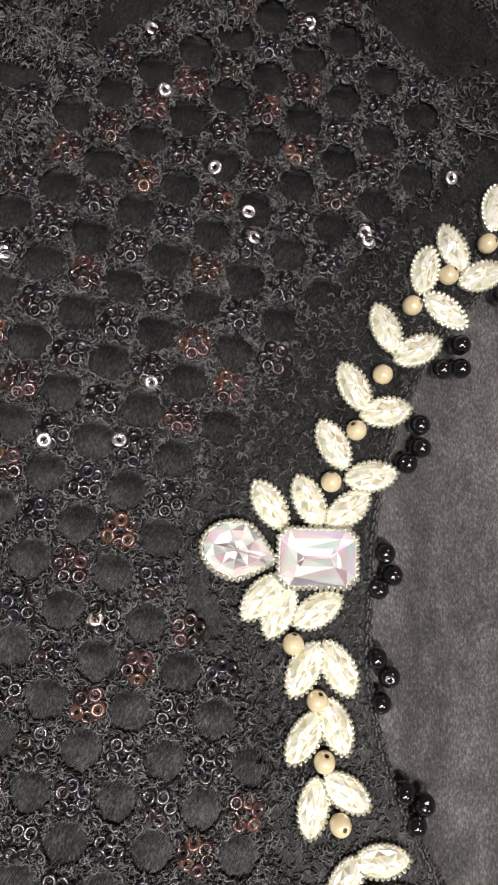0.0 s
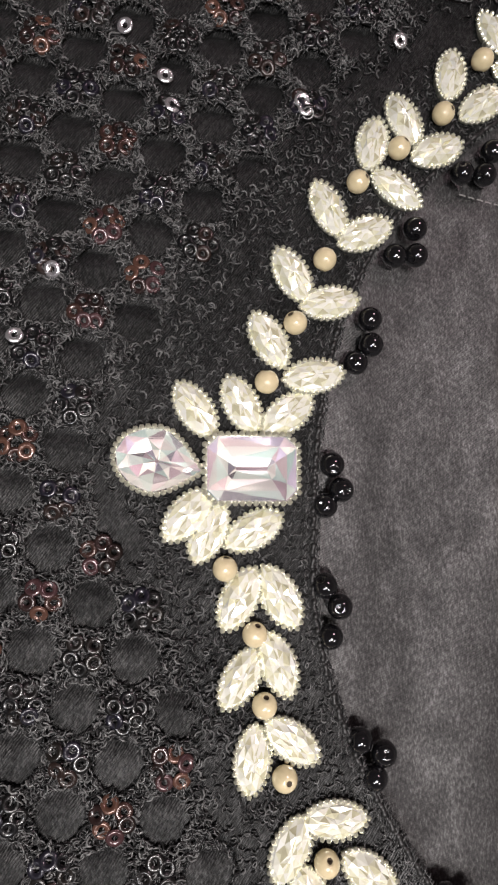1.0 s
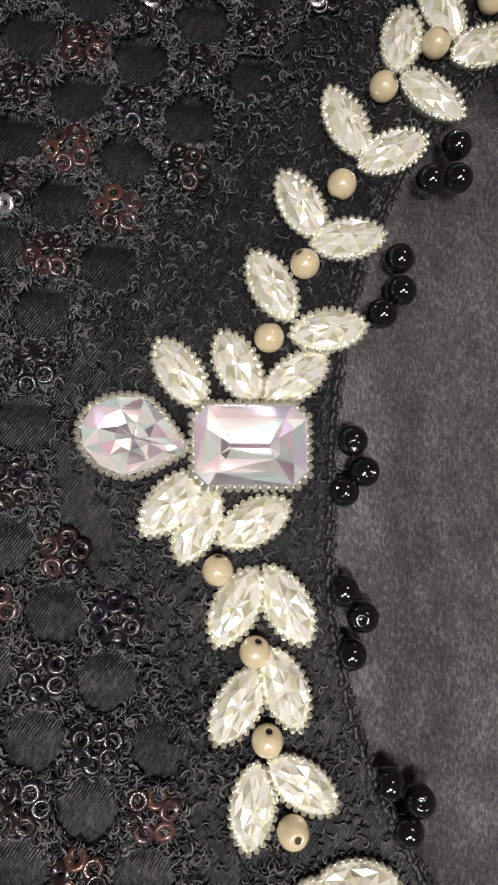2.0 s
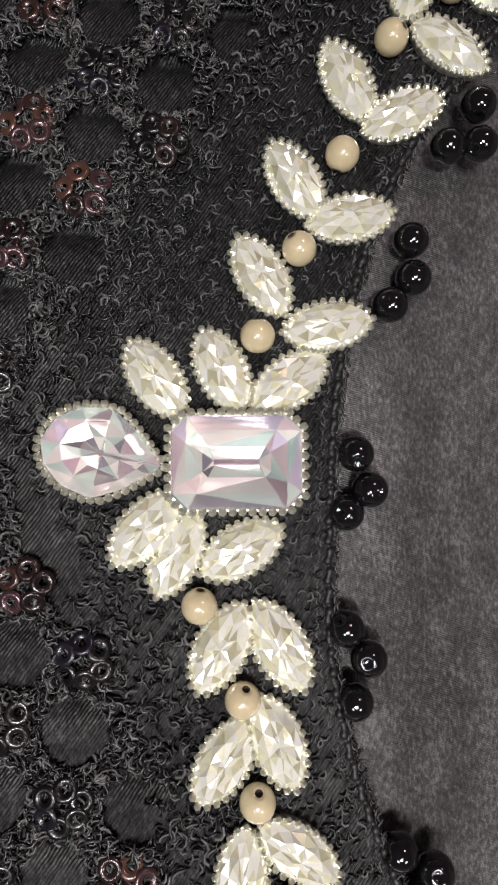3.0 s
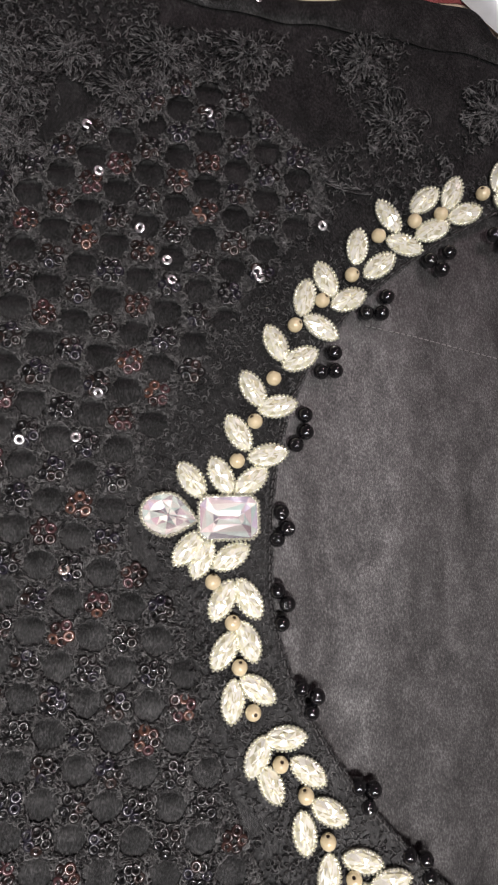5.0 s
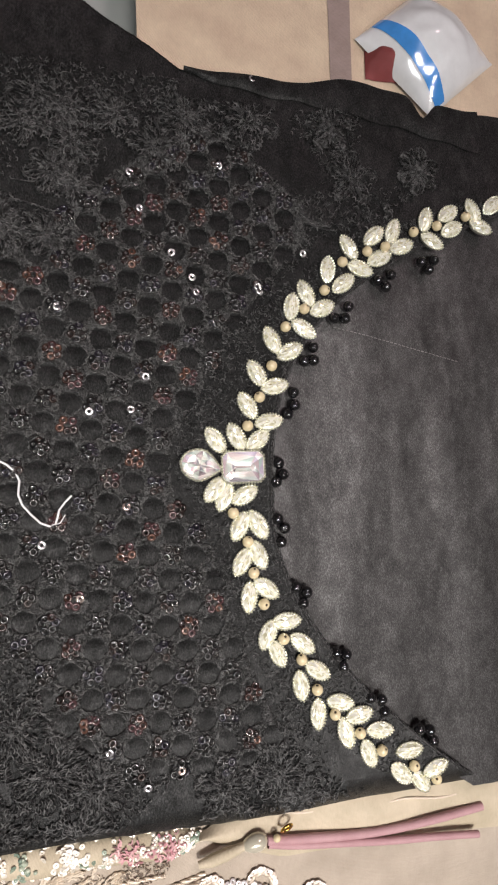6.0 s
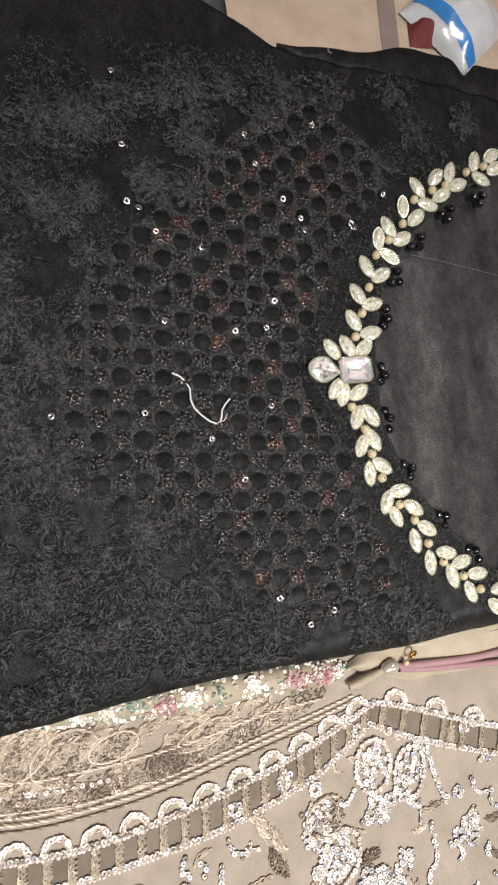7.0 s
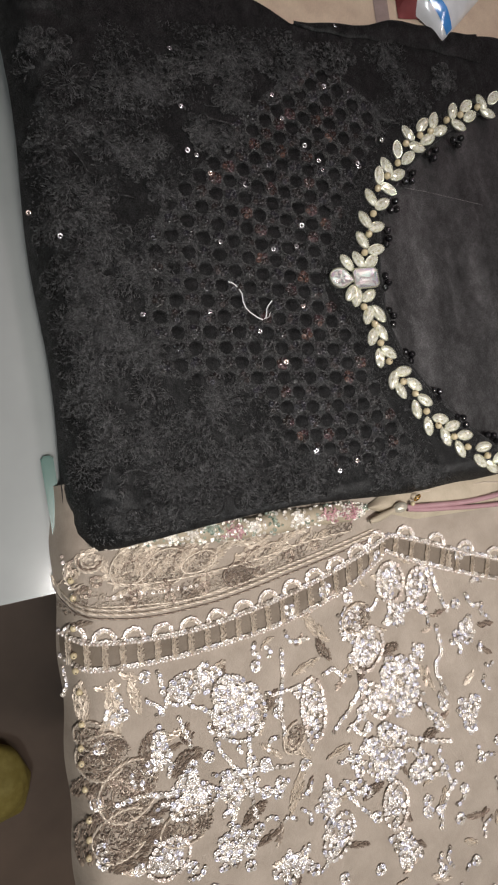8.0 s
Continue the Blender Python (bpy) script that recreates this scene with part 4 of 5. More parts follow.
for x, y, rx, ry, a in ((-13.27, -23.04, 0.8, 0.7, 0.3), (-12.97, -23.68, 0.9, 0.4, 0.1), (-6.36, -21.23, 1.2, 0.45, 1.5), (-3.08, -24.57, 0.9, 0.7, 0.9), (-2.73, -25.43, 0.8, 0.5, 0.2), (-2.88, -21.82, 0.8, 0.45, 2.1), (-6.39, -25.95, 1.0, 0.5, 1.3), (-2.77, -27.34, 0.9, 0.5, 1.4), (-11.25, -23.45, 0.5, 0.3, 1.2), (-11.12, -24.31, 0.7, 0.35, 1.0), (-12.78, -18.52, 0.5, 0.4, 0.3), (-0.94, -26.02, 0.6, 0.4, 0.4), (-6.15, -27.75, 0.9, 0.5, 0.9), (-11.35, -26.40, 1.0, 0.6, 0.4), (-2.54, -29.65, 1.0, 0.6, 1.9), (-14.54, -25.75, 0.8, 0.6, 0.5), (-8.73, -28.20, 0.9, 0.6, 0.2), (3.08, -19.77, 0.8, 0.5, 0.5), (2.58, -24.04, 0.9, 0.6, 1.5)):
    sequin_patch(x, y, rx, ry, a)
for pts in ([(-13.66, -17.34), (-13.59, -17.89), (-13.59, -18.55)], [(-14.43, -18.44), (-14.04, -18.82), (-13.67, -19.35)], [(-13.02, -19.66), (-12.87, -20.37), (-12.75, -21.13)], [(-11.51, -21.20), (-11.22, -22.11), (-10.72, -22.87), (-10.36, -23.75), (-10.85, -24.41), (-11.61, -24.68)],
            [(-9.89, -21.43), (-10.06, -22.75), (-10.19, -24.09), (-10.17, -25.47)], [(-11.89, -22.75), (-10.75, -23.02), (-9.33, -23.27), (-7.82, -23.59)], [(-7.52, -17.90), (-7.71, -19.27), (-8.09, -20.86), (-8.05, -22.00)], [(-7.17, -17.14), (-6.95, -17.63), (-6.03, -17.72)],
            [(-5.54, -19.73), (-4.94, -19.61), (-4.46, -20.18)], [(-5.45, -22.66), (-4.56, -21.91), (-3.27, -20.87), (-2.91, -21.95), (-2.52, -23.26)], [(-5.58, -25.42), (-4.94, -26.45), (-4.04, -27.63)], [(-2.19, -23.36), (-1.44, -24.11), (-0.15, -24.75), (1.21, -25.23)],
            [(-0.07, -22.94), (0.52, -23.58), (1.08, -24.45)], [(-8.71, -19.83), (-7.83, -19.95), (-6.90, -19.93), (-7.17, -20.56)], [(-5.49, -24.23), (-4.70, -24.35), (-3.96, -24.79)], [(1.63, -15.96), (1.91, -17.28), (2.26, -18.30)], [(1.37, -19.02), (1.48, -20.29), (0.96, -21.08), (1.35, -22.74)],
            [(-9.54, -24.44), (-8.65, -24.47)], [(-1.22, -26.53), (0.52, -26.80), (0.69, -27.77)], [(-17.80, -16.45), (-17.77, -17.21), (-18.02, -17.90)], [(-3.83, -22.42), (-4.38, -22.69), (-4.00, -23.25), (-3.44, -22.98), (-3.83, -22.42)], [(-4.42, -25.46), (-5.04, -25.60), (-4.55, -26.14)],
            [(-13.23, -17.99), (-12.65, -17.75), (-11.96, -17.81)], [(-12.49, -19.28), (-11.86, -19.60), (-11.50, -19.98)], [(-16.61, -22.68), (-15.32, -22.60), (-14.06, -22.91), (-12.67, -22.71)], [(-0.28, -28.96), (0.52, -27.72), (1.15, -27.32)]):
    string("sequin_trim", pts, 0.16, M_SILVERS, (SV, SF), 1.0, 0.08, 0.05)
for row in FILL:
    hatch("thread_leaf", *row, M_SILK if rnd.random() < 0.6 else M_BRONZE)
spine = smooth_line([(-17.23, -12.52), (-16.35, -13.24), (-13.88, -13.89), (-11.16, -13.99), (-9.12, -13.85), (-6.65, -13.54), (-4.04, -13.22)], 0.1)
for k in range(70):
    x, y = spine[rnd.randrange(len(spine))]
    y += rnd.uniform(0.2, 2.4)
    if y < low_y(x) - 0.5:
        hatch("thread_leaf", x, y, rnd.uniform(0.4, 1.0), rnd.uniform(0.12, 0.3), rnd.uniform(-0.2, 1.2), rnd.choice((M_SILK, M_SILK, M_BRONZE)))
for x, y, l, w, a in ((-17.23, -18.01, 1.9, 0.7, 1.5), (-15.87, -18.41, 2.4, 0.8, 1.5), (-14.90, -18.17, 1.6, 0.5, 1.7), (-5.50, -17.43, 1.6, 0.6, 2.2), (-6.43, -19.05, 1.4, 0.4, 0.3), (-7.59, -22.85, 1.7, 0.45, 2.3), (-7.96, -24.84, 2.4, 0.5, 1.1), (-9.05, -20.85, 1.5, 0.4, 1.3), (-5.39, -23.69, 1.3, 0.35, 0.2), (0.32, -21.52, 1.6, 0.35, 2.0), (0.06, -28.17, 1.4, 0.4, 1.2), (-13.28, -11.82, 2.0, 0.9, 0.9), (-11.45, -12.35, 1.6, 0.8, 0.7), (-6.51, -12.70, 1.8, 0.4, 0.4), (-8.91, -22.57, 1.2, 0.35, 2.4)):
    hatch("thread_leaf", x, y, l, w, a, M_SILK)
for x, y, l, w, a in ((-16.74, -20.35, 2.2, 1.0, 0.3), (-17.44, -21.65, 2.0, 1.0, 0.5), (-15.73, -21.97, 2.0, 1.0, 2.6), (-14.74, -20.73, 1.6, 0.7, 1.2), (-13.05, -21.80, 1.6, 1.0, 0.5), (-16.89, -22.86, 2.0, 0.9, 2.2), (-10.25, -25.19, 1.4, 0.6, 0.5), (-14.41, -23.47, 1.6, 0.7, 0.1), (-15.69, -24.83, 3, 1.5, 0.3), (-17.82, -24.05, 2.5, 1.2, 1.1), (-8.46, -20.20, 1.0, 0.5, 0.9), (-5.35, -18.49, 1.2, 0.5, 2.0), (-12.83, -20.54, 0.9, 0.6, 1.4), (-3.38, -20.20, 0.8, 0.5, 1.0), (-0.06, -24.49, 1.0, 0.6, 0.3), (-3.88, -26.25, 1.2, 0.5, 0.4), (-11.15, -20.51, 0.9, 0.9, 0.3), (-1.54, -19.50, 0.9, 0.6, 0.4)):
    hatch("bronze_scroll", x, y, l, w, a, M_BRONZE, 70)
    string("beaded_trim", [(x - 0.5 * l * math.cos(a), y - 0.5 * l * math.sin(a)), (x - 0.5 * w * math.sin(a), y + 0.5 * w * math.cos(a)), (x + 0.5 * l * math.cos(a), y + 0.5 * l * math.sin(a))], 0.15, M_BRONZE, lift=0.07, size=0.8)

# the worked band above the ladder: stippled paisleys, a crescent, a bronze oval, seed stitches
def stipple(name, x, y, rx, ry, turn, mat, n, size):
    """A patch of short knotted stitches."""
    place = []
    while len(place) < n:
        px, py = rnd.uniform(-1, 1), rnd.uniform(-1, 1)
        if px * px + py * py < 1 and rnd.random() < 0.9 - 0.3 * py:
            qx, qy = x + rx * px * math.cos(turn) - ry * py * math.sin(turn), y + rx * px * math.sin(turn) + ry * py * math.cos(turn)
            place.append((qx, qy, beige_z(qx, qy) + rnd.uniform(0.02, 0.07)))
    v, f = strands(np.array(place), rng.uniform(0, 6.3, n), rng.uniform(0.7, 1.2, n) * size, np.full(n, size))
    tagged(hang(name, mesh_arrays(name, v, f, mat, True), beige), kind="stuff")


def oval_line(x, y, rx, ry, turn, a0=0.0, a1=6.283):
    return [(x + rx * math.cos(a) * math.cos(turn) - ry * math.sin(a) * math.sin(turn), y + rx * math.cos(a) * math.sin(turn) + ry * math.sin(a) * math.cos(turn)) for a in np.linspace(a0, a1, 14)]


for x, y, rx, ry, a in ((-14.06, -12.22, 1.1, 0.8, 0.5), (-12.55, -12.70, 1.2, 0.85, 0.3), (-10.9, -12.75, 0.9, 0.45, 0.2), (-7.6, -13.1, 1.1, 0.4, 0.25)):
    stipple("paisley_stitches", x, y, rx, ry, a, M_SILK, int(330 * rx * ry), 0.17)
    stipple("paisley_stitches", x, y, rx * 0.9, ry * 0.9, a, M_BRONZE, int(110 * rx * ry), 0.14)
    cord("paisley_cord", oval_line(x, y, rx, ry, a), 0.045, M_SILK)
for r, mat in ((0.62, M_SILK), (0.50, M_BRONZE), (0.36, M_SILK)):
    cord("crescent_cord", oval_line(-15.89, -11.58, r, r * 0.9, 0, 2.9, 6.0), 0.07, mat)
stipple("bronze_oval", -9.07, -13.75, 0.75, 0.52, 0.2, M_BRONZE, 190, 0.2)
cord("oval_cord", oval_line(-9.07, -13.75, 0.8, 0.56, 0.2), 0.05, M_BRONZE)
for x, y in ((-12.61, -13.45), (-10.92, -14.1), (-14.1, -13.6), (-8.0, -13.9), (-6.3, -13.45), (-4.8, -13.2)):
    string("dark_flower", oval_line(x, y, 0.2, 0.2, 0), 0.16, M_BRONZE, (SV, SF), 0.9, 0.08)
for k in range(16):
    w = k / 15
    stipple("seed_stitches", -16.9 + 13.6 * w, -13.55 + 0.9 * w - 0.9 * math.sin(math.pi * w) + 0.15 * math.sin(k * 2.1), 0.75, 0.5, 0.1, M_SILK if k % 3 else M_BRONZE, 75, 0.15)
# bronze scrollwork and lilac sequin blossoms in the field
for x, y, rx, ry, a in ((-16.7, -20.4, 1.2, 1.0, 0.3), (-15.8, -22.2, 1.5, 1.2, 0.6), (-17.1, -19.4, 0.7, 0.6, 0.2), (-16.4, -24.0, 1.4, 1.0, 0.4), (-13.5, -24.6, 1.3, 0.8, 0.2), (-7.6, -22.3, 0.8, 0.5, 0.9), (-3.2, -17.4, 0.9, 0.7, 0.4)):
    stipple("scroll_stitches", x, y, rx, ry, a, M_BRONZE, int(130 * rx * ry), 0.2)
    stipple("scroll_stitches", x, y, rx, ry, a, M_SILK, int(110 * rx * ry), 0.19)
    cord("scroll_cord", oval_line(x, y, rx, ry, a, 0.4, 5.2), 0.06, M_SILK)
    cord("scroll_cord", oval_line(x, y, rx * 0.55, ry * 0.55, a, 2.0, 7.0), 0.05, M_BRONZE)
for x, y, petals in ((-10.3, -19.75, 6), (-1.3, -21.2, 6), (-2.7, -24.3, 5)):
    for k in range(petals):
        a = 6.283 * k / petals + 0.3
        px, py = x + 0.85 * math.cos(a), y + 0.85 * math.sin(a)
        for r in (0.38, 0.20):
            string("blossom_petal", oval_line(px, py, r, r, 0), 0.16, M_SILVERS, (SV, SF), 0.95, 0.13, 0.03)
    stipple("blossom_heart", x, y, 0.45, 0.45, 0, M_SILK, 60, 0.2)
# pearls along the folded side
for k in range(13):
    y = -12.4 - 1.05 * k + 0.25 * math.sin(k * 1.7)
    x = beige_left(y) + 0.75
    hang("edge_pearl", PEARL, beige, x, y, beige_z(x, y) + 0.14, rnd.uniform(-60, 60), 0, 0, size=0.85)

# smaller sprays that fill the field below the border
for k in range(320):
    x, y = rnd.uniform(-17.5, 5), rnd.uniform(-34, -14.0)
    border = -16.2 if x < -9 else -16.2 + 0.52 * (x + 9) if x < -1.2 else -13.6
    if y > border - 1.0 or x < beige_left(y) + 0.6:
        continue
    a, l = rnd.uniform(0, 6.3), rnd.uniform(0.4, 1.1)
    if k % 3 == 0:
        hatch("thread_leaf", x, y, l, 0.35 * l, a, M_SILK if k % 2 else M_BRONZE)
    elif k % 3 == 1:
        string("sequin_trim", [(x, y), (x + 0.5 * l * math.cos(a), y + 0.5 * l * math.sin(a)), (x + l * math.cos(a + 0.5), y + l * math.sin(a + 0.5))], 0.16, M_SILVERS, (SV, SF), 0.95, 0.08, 0.05)
    else:
        string("small_flower", [(x + 0.2 * math.cos(t), y + 0.2 * math.sin(t)) for t in np.linspace(0, 6.283, 9)], 0.15, M_SILVERS, (SV, SF), 1.0, 0.08)

# ---- floral cloth rolled between the two garments ----
M_ROLL = satin("olive_beige_net", (0.36, 0.31, 0.22), (0.50, 0.43, 0.32), 0.5, 0.04, 10)
roll = thing("rolled_floral_cloth", "olive-beige cloth roll with pink and white floral beadwork", "cloth")
AXIS = [(-15.09, -10.78), (-13.69, -10.91), (-12.12, -11.13), (-10.50, -11.38), (-8.53, -11.64), (-6.43, -11.69), (-4.56, -11.77), (-2.63, -11.94), (-1.28, -11.96)]


def roll_at(u, v):
    i = u * (len(AXIS) - 1)
    k = min(int(i), len(AXIS) - 2)
    x, y = (AXIS[k][j] * (1 - i + k) + AXIS[k + 1][j] * (i - k) for j in (0, 1))
    a = math.pi * 1.2 * (v - 0.5) + math.pi / 2
    r = 0.5 * min(1, 0.25 + 6 * (1 - u)) + 0.10 * noise.noise(Vector((x * 0.7, 1, 2)))
    return (x, y - r * math.cos(a) * 1.05 + 0.02, -1.2 + r * math.sin(a))


hang("net_fabric", mesh_arrays("net_fabric", *sheet(80, 14, roll_at), M_ROLL, True), roll)
M_PINK = thread_material("pink_thread", (0.40, 0.17, 0.20), (0.66, 0.42, 0.42), 0.45)
M_CREAM = thread_material("cream_beads", (0.62, 0.56, 0.46), (0.85, 0.82, 0.76), 0.3, 0.1, 0.3)
M_GREEN = thread_material("green_beads", (0.10, 0.16, 0.12), (0.42, 0.46, 0.36), 0.25)
for u, v, mat, n, spread in ((0.05, 0.5, M_CREAM, 30, 0.4), (0.11, 0.4, M_CREAM, 26, 0.35), (0.18, 0.55, M_GREEN, 24, 0.35), (0.25, 0.5, M_CREAM, 26, 0.4), (0.33, 0.5, M_CREAM, 24, 0.3), (0.40, 0.55, M_GREEN, 26, 0.35),
                             (0.47, 0.45, M_PINK, 40, 0.5), (0.53, 0.5, M_CREAM, 30, 0.45), (0.60, 0.55, M_GREEN, 12, 0.3), (0.68, 0.5, M_CREAM, 40, 0.5), (0.76, 0.45, M_CREAM, 16, 0.25), (0.80, 0.5, M_PINK, 36, 0.5),
                             (0.88, 0.45, M_PINK, 44, 0.6), (0.93, 0.5, M_CREAM, 30, 0.45), (0.97, 0.55, M_GREEN, 12, 0.3), (0.15, 0.65, M_CREAM, 20, 0.5), (0.36, 0.68, M_CREAM, 20, 0.5), (0.85, 0.66, M_CREAM, 22, 0.4)):
    place = []
    for j in range(n):
        uu, vv = u + rnd.gauss(0, spread * 0.035), v + rnd.gauss(0, spread * 0.22)
        x, y, z = roll_at(min(1, max(0, uu)), min(0.95, max(0.05, vv)))
        place.append((x, y, z + 0.03))
    if mat == M_PINK:
        vv, ff = strands(np.array(place), rng.uniform(0, 6.3, n), rng.uniform(0.16, 0.26, n), np.full(n, 0.22))
    else:
        vv, ff = scatter(SV if n > 25 else BV, SF if n > 25 else BF, place, rng.uniform(0, 6.3, n), rng.uniform(-0.6, 0.6, n), rng.uniform(0.6, 1.0, (n, 1)))
    hang("flower_beadwork", mesh_arrays("flower_beadwork", vv, ff, mat, mat != M_PINK), roll)
for lo, hi, mat, n in ((0.0, 0.5, M_CREAM, 240), (0.5, 1.0, M_CREAM, 110), (0.0, 0.6, M_GREEN, 70), (0.4, 1.0, M_GREEN, 40)):
    place = [tuple(Vector(roll_at(rnd.uniform(lo, hi), rnd.uniform(0.12, 0.9))) + Vector((0, 0, 0.03))) for j in range(n)]
    vv, ff = scatter(SV, SF, place, rng.uniform(0, 6.3, n), rng.uniform(-0.7, 0.7, n), rng.uniform(0.5, 0.9, (n, 1)))
    tagged(hang("sequin_ground", mesh_arrays("sequin_ground", vv, ff, mat, True), roll), kind="stuff")

# a plain beige fold that runs on beside the roll
fold = thing("beige_fold", "plain beige cloth fold beneath the black hem", "cloth")
hang("net_fabric", mesh_arrays("net_fabric", *sheet(50, 12, lambda u, v: (-1.6 + 15 * u, -11.9 - 0.9 * u + (2.4 * v - 1.0) * min(1, 5 * u + 0.05), -1.05 + 0.25 * math.sin(math.pi * v) + 0.06 * math.sin(u * 17 + v * 3))), M_ROLL, True), fold)

hang("hem_seam", mesh_arrays("hem_seam", *tube([(0.2 + 12 * s, -11.5 - 0.85 * s + 0.05 * math.sin(s * 30), -0.86) for s in np.linspace(0, 1, 40)], 0.05, 6), M_SILK, True), fold)

# ---- pink drawcord with its pearl end ----
M_CORD = satin("dusty_pink_satin", (0.36, 0.20, 0.215), (0.47, 0.29, 0.305), 0.42, 0.03, 15)
tie = thing("pink_drawcord", "dusty pink satin drawcord with a grey pearl end", "cord")
for pts, r in (([(0.63, -12.26), (1.79, -12.41), (3.66, -12.62), (5.13, -12.70), (6.93, -12.66), (8.83, -12.54)], 0.15), ([(0.66, -12.38), (1.77, -12.61), (3.63, -12.87), (5.08, -13.07), (6.86, -13.26), (8.70, -13.49)], 0.13)):
    hang("cord", mesh_arrays("cord", *tube([(x, y, -0.72) for x, y in smooth_line(pts, 0.2)], r, 10), M_CORD, True), tie)
(px, py), = ((0.24, -12.18),)
bm = bmesh.new()
bmesh.ops.create_uvsphere(bm, u_segments=24, v_segments=16, radius=0.29)
for v in bm.verts:
    v.co.x *= 1.7 if v.co.x < 0 else 1.3
pearl = hang("pearl_end", mesh_from("pearl_end", bm, plain("grey_pearl", (0.55, 0.52, 0.42), 0.16, 0.35, 0.8, 6, 0.1), True), tie, px, py, -0.62, 0, 0, 8, "grey-green pearl drop")
(gx, gy), = ((1.20, -11.97),)
bm = bmesh.new()
bmesh.ops.create_uvsphere(bm, u_segments=12, v_segments=8, radius=0.13)
hang("small_pearl", mesh_from("small_pearl", bm, M_PEARL, True), tie, gx - 0.3, gy - 0.15, -0.5)
hang("gold_ring", mesh_arrays("gold_ring", *tube([(0.19 * math.cos(a), 0.19 * math.sin(a), 0) for a in np.linspace(0, 6.283, 18)], 0.05, 6), plain("gold", (0.80, 0.52, 0.12), 0.2, 1.0), True), tie, gx + 0.05, gy + 0.1, -0.5, 40, 20, 0)
hang("wrapped_stem", mesh_arrays("wrapped_stem", *tube([(px - 1.9, py - 0.42, -0.74), (px - 1.5, py - 0.36, -0.70), (px - 1.0, py - 0.22, -0.66), (px - 0.4, py - 0.04, -0.62)], 0.16, 10, lambda w: 0.35 + 0.9 * math.sin(math.pi * (0.12 + 0.72 * w))), M_ROLL, True), tie)

# ---- counter, floor and what lies beyond ----
M_PANEL = plain("pale_laminate", (0.34, 0.36, 0.35), 0.12, 0.0, 0.6, 0.15, 0.08)
M_TILE = plain("brown_floor", (0.20, 0.14, 0.10), 0.6, 0.0, 0.0, 0.05, 0.2)


def box(name, x0, x1, y0, y1, z0, z1, mat, parent, bevel=0.15, label=""):
    bm = bmesh.new()
    bmesh.ops.create_cube(bm, size=1)
    for v in bm.verts:
        v.co = Vector((x0 + (v.co.x + 0.5) * (x1 - x0), y0 + (v.co.y + 0.5) * (y1 - y0), z0 + (v.co.z + 0.5) * (z1 - z0)))
    bmesh.ops.bevel(bm, geom=list(bm.edges), offset=bevel, segments=2, affect="EDGES")
    return part(name, bm, mat, parent, label)


counter = thing("glass_counter", "shop counter with a pale top and green-edged glass", "counter")
m, tree, bsdf = material("green_glass")
bsdf.inputs["Base Color"].default_value = (0.05, 0.13, 0.105, 1)
bsdf.inputs["Roughness"].default_value, bsdf.inputs["Coat Weight"].default_value = 0.25, 0.3
box("top", -60, 60, -13.2, 70, -6.5, -3.6, M_PANEL, counter, 0.3)
box("shelf", -17.0, 60, -60, -13.3, -6.5, -3.7, M_PANEL, counter, 0.3)
box("glass_edge", -17.3, -16.7, -14.2, -6.5, -4.6, -3.1, m, counter, 0.1, "green polished glass edge")

box("cabinet", -14, 58, -56, 66, -90, -6.5, M_PANEL, counter, 0.5)
box("plinth", -12, 56, -54, 64, -95, -90, M_TILE, counter, 0.3)
M_WALL = plain("plain_wall_paint", (0.36, 0.35, 0.33), 0.8, 0.0, 0.0, 0.05, 0.06)
for wall, (x0, x1, y0, y1) in (("wall_north", (-260, 260, 250, 262)), ("wall_south", (-260, 260, -262, -250)), ("wall_east", (250, 262, -250, 250)), ("wall_west", (-262, -250, -250, 250))):
    bm = bmesh.new()
    bmesh.ops.create_cube(bm, size=1)
    for v in bm.verts:
        v.co = Vector((x0 + (v.co.x + 0.5) * (x1 - x0), y0 + (v.co.y + 0.5) * (y1 - y0), -95 + (v.co.z + 0.5) * 265))
    tagged(new(wall, mesh_from(wall, bm, M_WALL)), "plain pale painted shop wall", "wall", kind="structure")
bm = bmesh.new()
bmesh.ops.create_cube(bm, size=1)
for v in bm.verts:
    v.co = Vector((v.co.x * 524, v.co.y * 524, 165 + v.co.z * 10 + 5))
tagged(new("ceiling", mesh_from("ceiling", bm, M_WALL)), "plain pale painted shop ceiling", "ceiling", kind="structure")
floor = tagged(new("floor", mesh_arrays("floor", [(-262, -262, -95), (262, -262, -95), (262, 262, -95), (-262, 262, -95)], [(0, 1, 2, 3)], M_TILE)), "brown polished floor below the counter", "floor", kind="structure")
M_PEACH = satin("pale_peach_cloth", (0.52, 0.40, 0.30), (0.66, 0.54, 0.40), 0.5, 0.05, 20)
M_MAUVE = satin("grey_mauve_cloth", (0.26, 0.20, 0.18), (0.36, 0.28, 0.26), 0.5, 0.05, 70)
M_MAROON = satin("maroon_cloth", (0.16, 0.03, 0.03), (0.26, 0.06, 0.06), 0.55, 0.05, 30)
back = thing("peach_cloth", "folded pale peach cloth with a mauve stripe behind the tunic", "cloth")


def back_z(x, y):
    return -1.5 + 0.22 * math.sin(x * 0.5 + y * 0.25) * min(1, max(0, (y - 13) / 6)) + 0.12 * noise.noise(Vector((x * 0.5, y * 0.4, 2)))


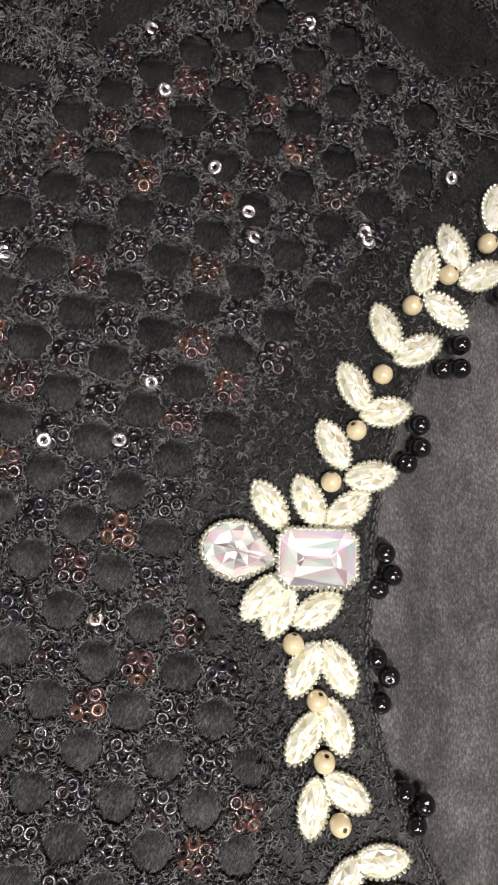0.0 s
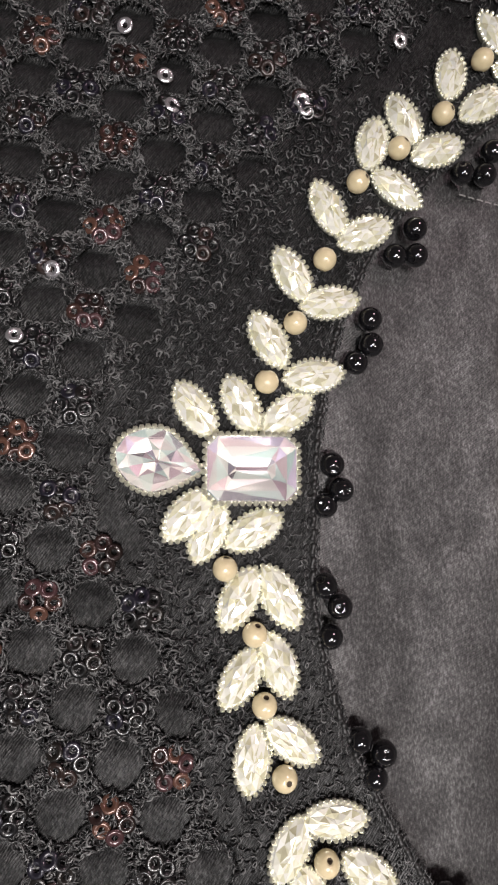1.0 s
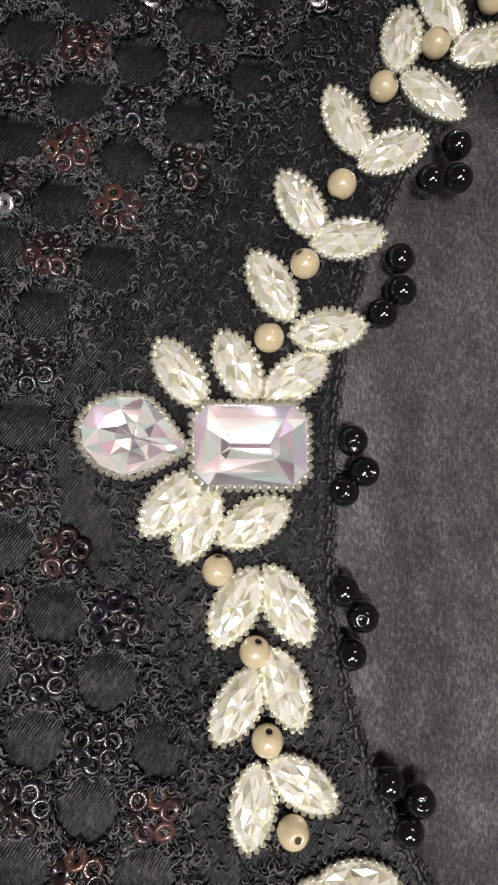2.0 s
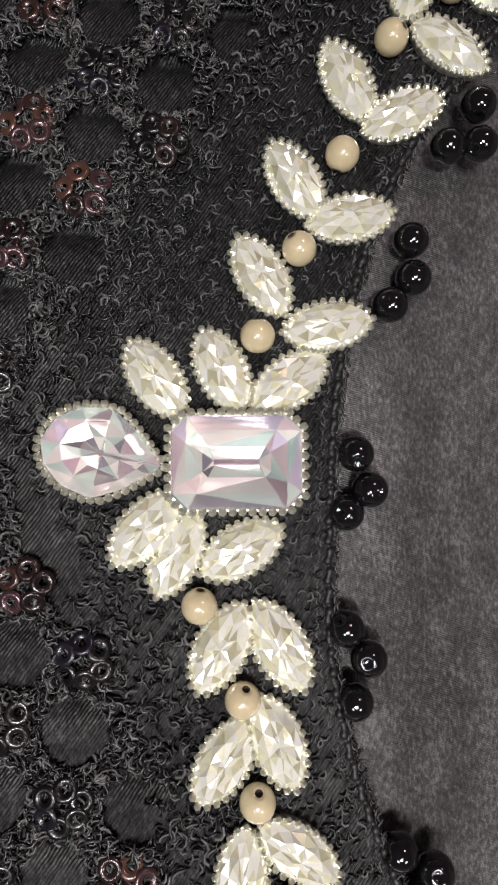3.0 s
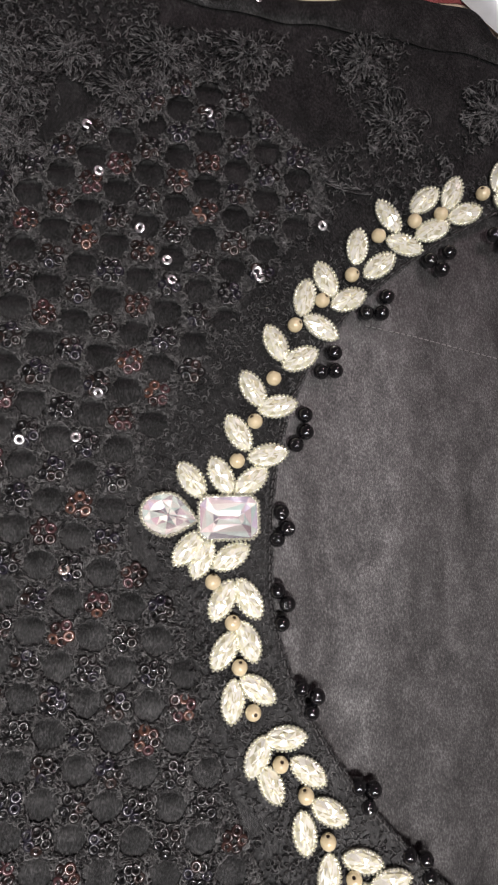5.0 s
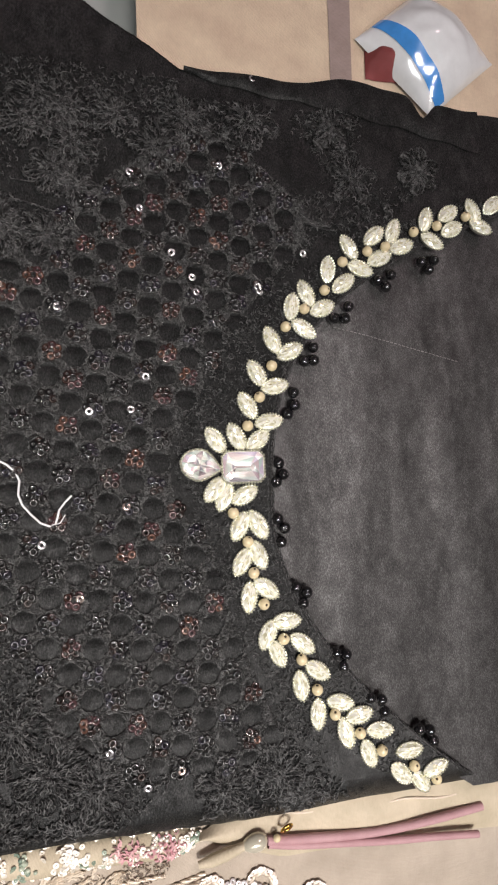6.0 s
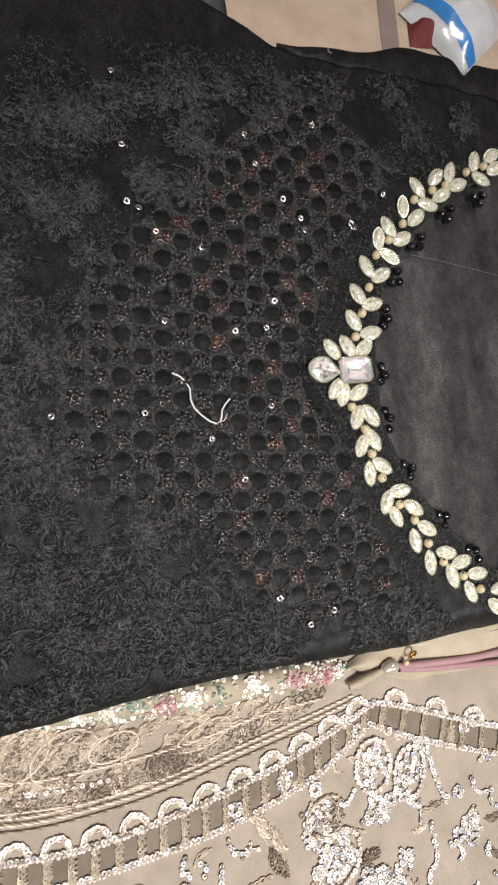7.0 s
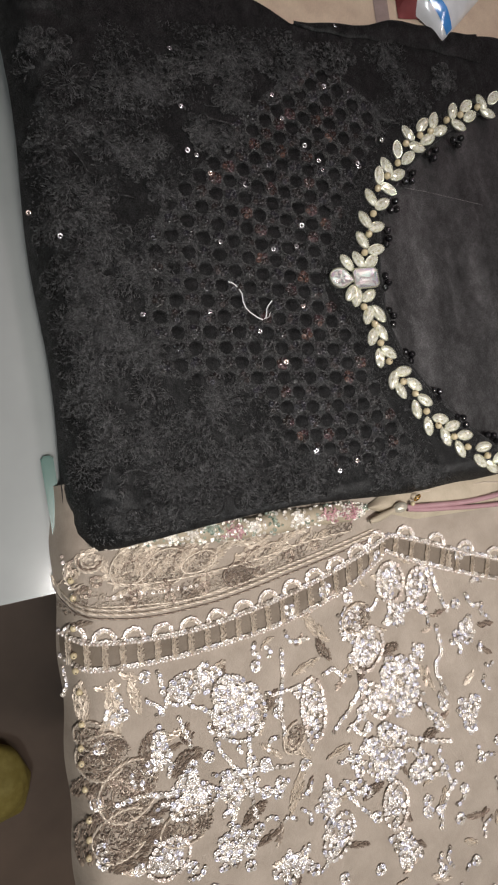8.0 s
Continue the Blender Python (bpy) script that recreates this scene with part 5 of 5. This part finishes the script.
hang("fabric", mesh_arrays("fabric", *sheet(60, 30, lambda u, v: (-3 + 22 * u, 13.0 + 9 * v, back_z(-3 + 22 * u, 13.0 + 9 * v))), M_PEACH, True), back)
hang("stripe", mesh_arrays("stripe", *sheet(6, 30, lambda u, v: (4.5 + 0.9 * u, 13.0 + 9 * v, back_z(4.5 + 0.9 * u, 13.0 + 9 * v) + 0.03)), M_MAUVE, True), back, label="grey-mauve woven stripe")
scrap = thing("maroon_cloth", "small crumpled maroon cloth lying on the peach cloth", "cloth")
hang("fabric", mesh_arrays("fabric", *sheet(24, 16, lambda u, v: (6.0 + 1.6 * u, 15.4 + 1.6 * v, back_z(6.0 + 1.6 * u, 15.4 + 1.6 * v) + 0.05 + 0.7 * math.sin(math.pi * u) * math.sin(math.pi * v) + 0.08 * noise.noise(Vector((u * 5, v * 5, 3))))), M_MAROON, True), scrap)
packet = thing("plastic_packet", "white plastic packet with a blue stripe beyond the tunic", "packet")
M_PLASTIC = plain("white_plastic", (0.70, 0.72, 0.74), 0.18, 0.0, 0.8, 0.8, 0.1)
M_BLUE = plain("blue_plastic", (0.06, 0.27, 0.68), 0.2, 0.0, 0.8, 0.8, 0.2)


def packet_at(u, v, lift=0.0):
    """A puffed pouch whose corner points at the tunic."""
    x, y = 8.75 + 3.2 * (u - v), 14.1 + 2.8 * (u + v)
    puff = (math.sin(math.pi * u) * math.sin(math.pi * v)) ** 0.6
    return (x, y, -1.25 + lift + 1.3 * puff + 0.10 * noise.noise(Vector((u * 6, v * 6, 1))) * puff)


hang("wrapper", mesh_arrays("wrapper", *sheet(40, 40, packet_at), M_PLASTIC, True), packet)
hang("blue_stripe", mesh_arrays("blue_stripe", *sheet(12, 40, lambda u, v: packet_at(0.08 + 0.12 * u + 0.10 * v, 0.02 + 0.96 * v, 0.03)), M_BLUE, True), packet, label="glossy blue printed stripe")

# a yellow cloth bundle on the floor beside the counter
bundle = thing("cloth_bundle", "yellow cloth bundle lying on the brown floor", "bundle")
(bx, by), = ((-28.87, -59.09),)
bm = bmesh.new()
bmesh.ops.create_icosphere(bm, subdivisions=4, radius=6.5)
for v in bm.verts:
    v.co *= 1 + 0.16 * noise.noise(v.co * 0.22) + 0.05 * noise.noise(v.co * 0.7)
    v.co.z = max(v.co.z * 0.6, -4.0)
hang("cotton_wrap", mesh_from("cotton_wrap", bm, satin("yellow_cotton", (0.30, 0.23, 0.05), (0.44, 0.35, 0.10), 0.6, 0.1, 20), True), bundle, bx - 6.5, by, -91)
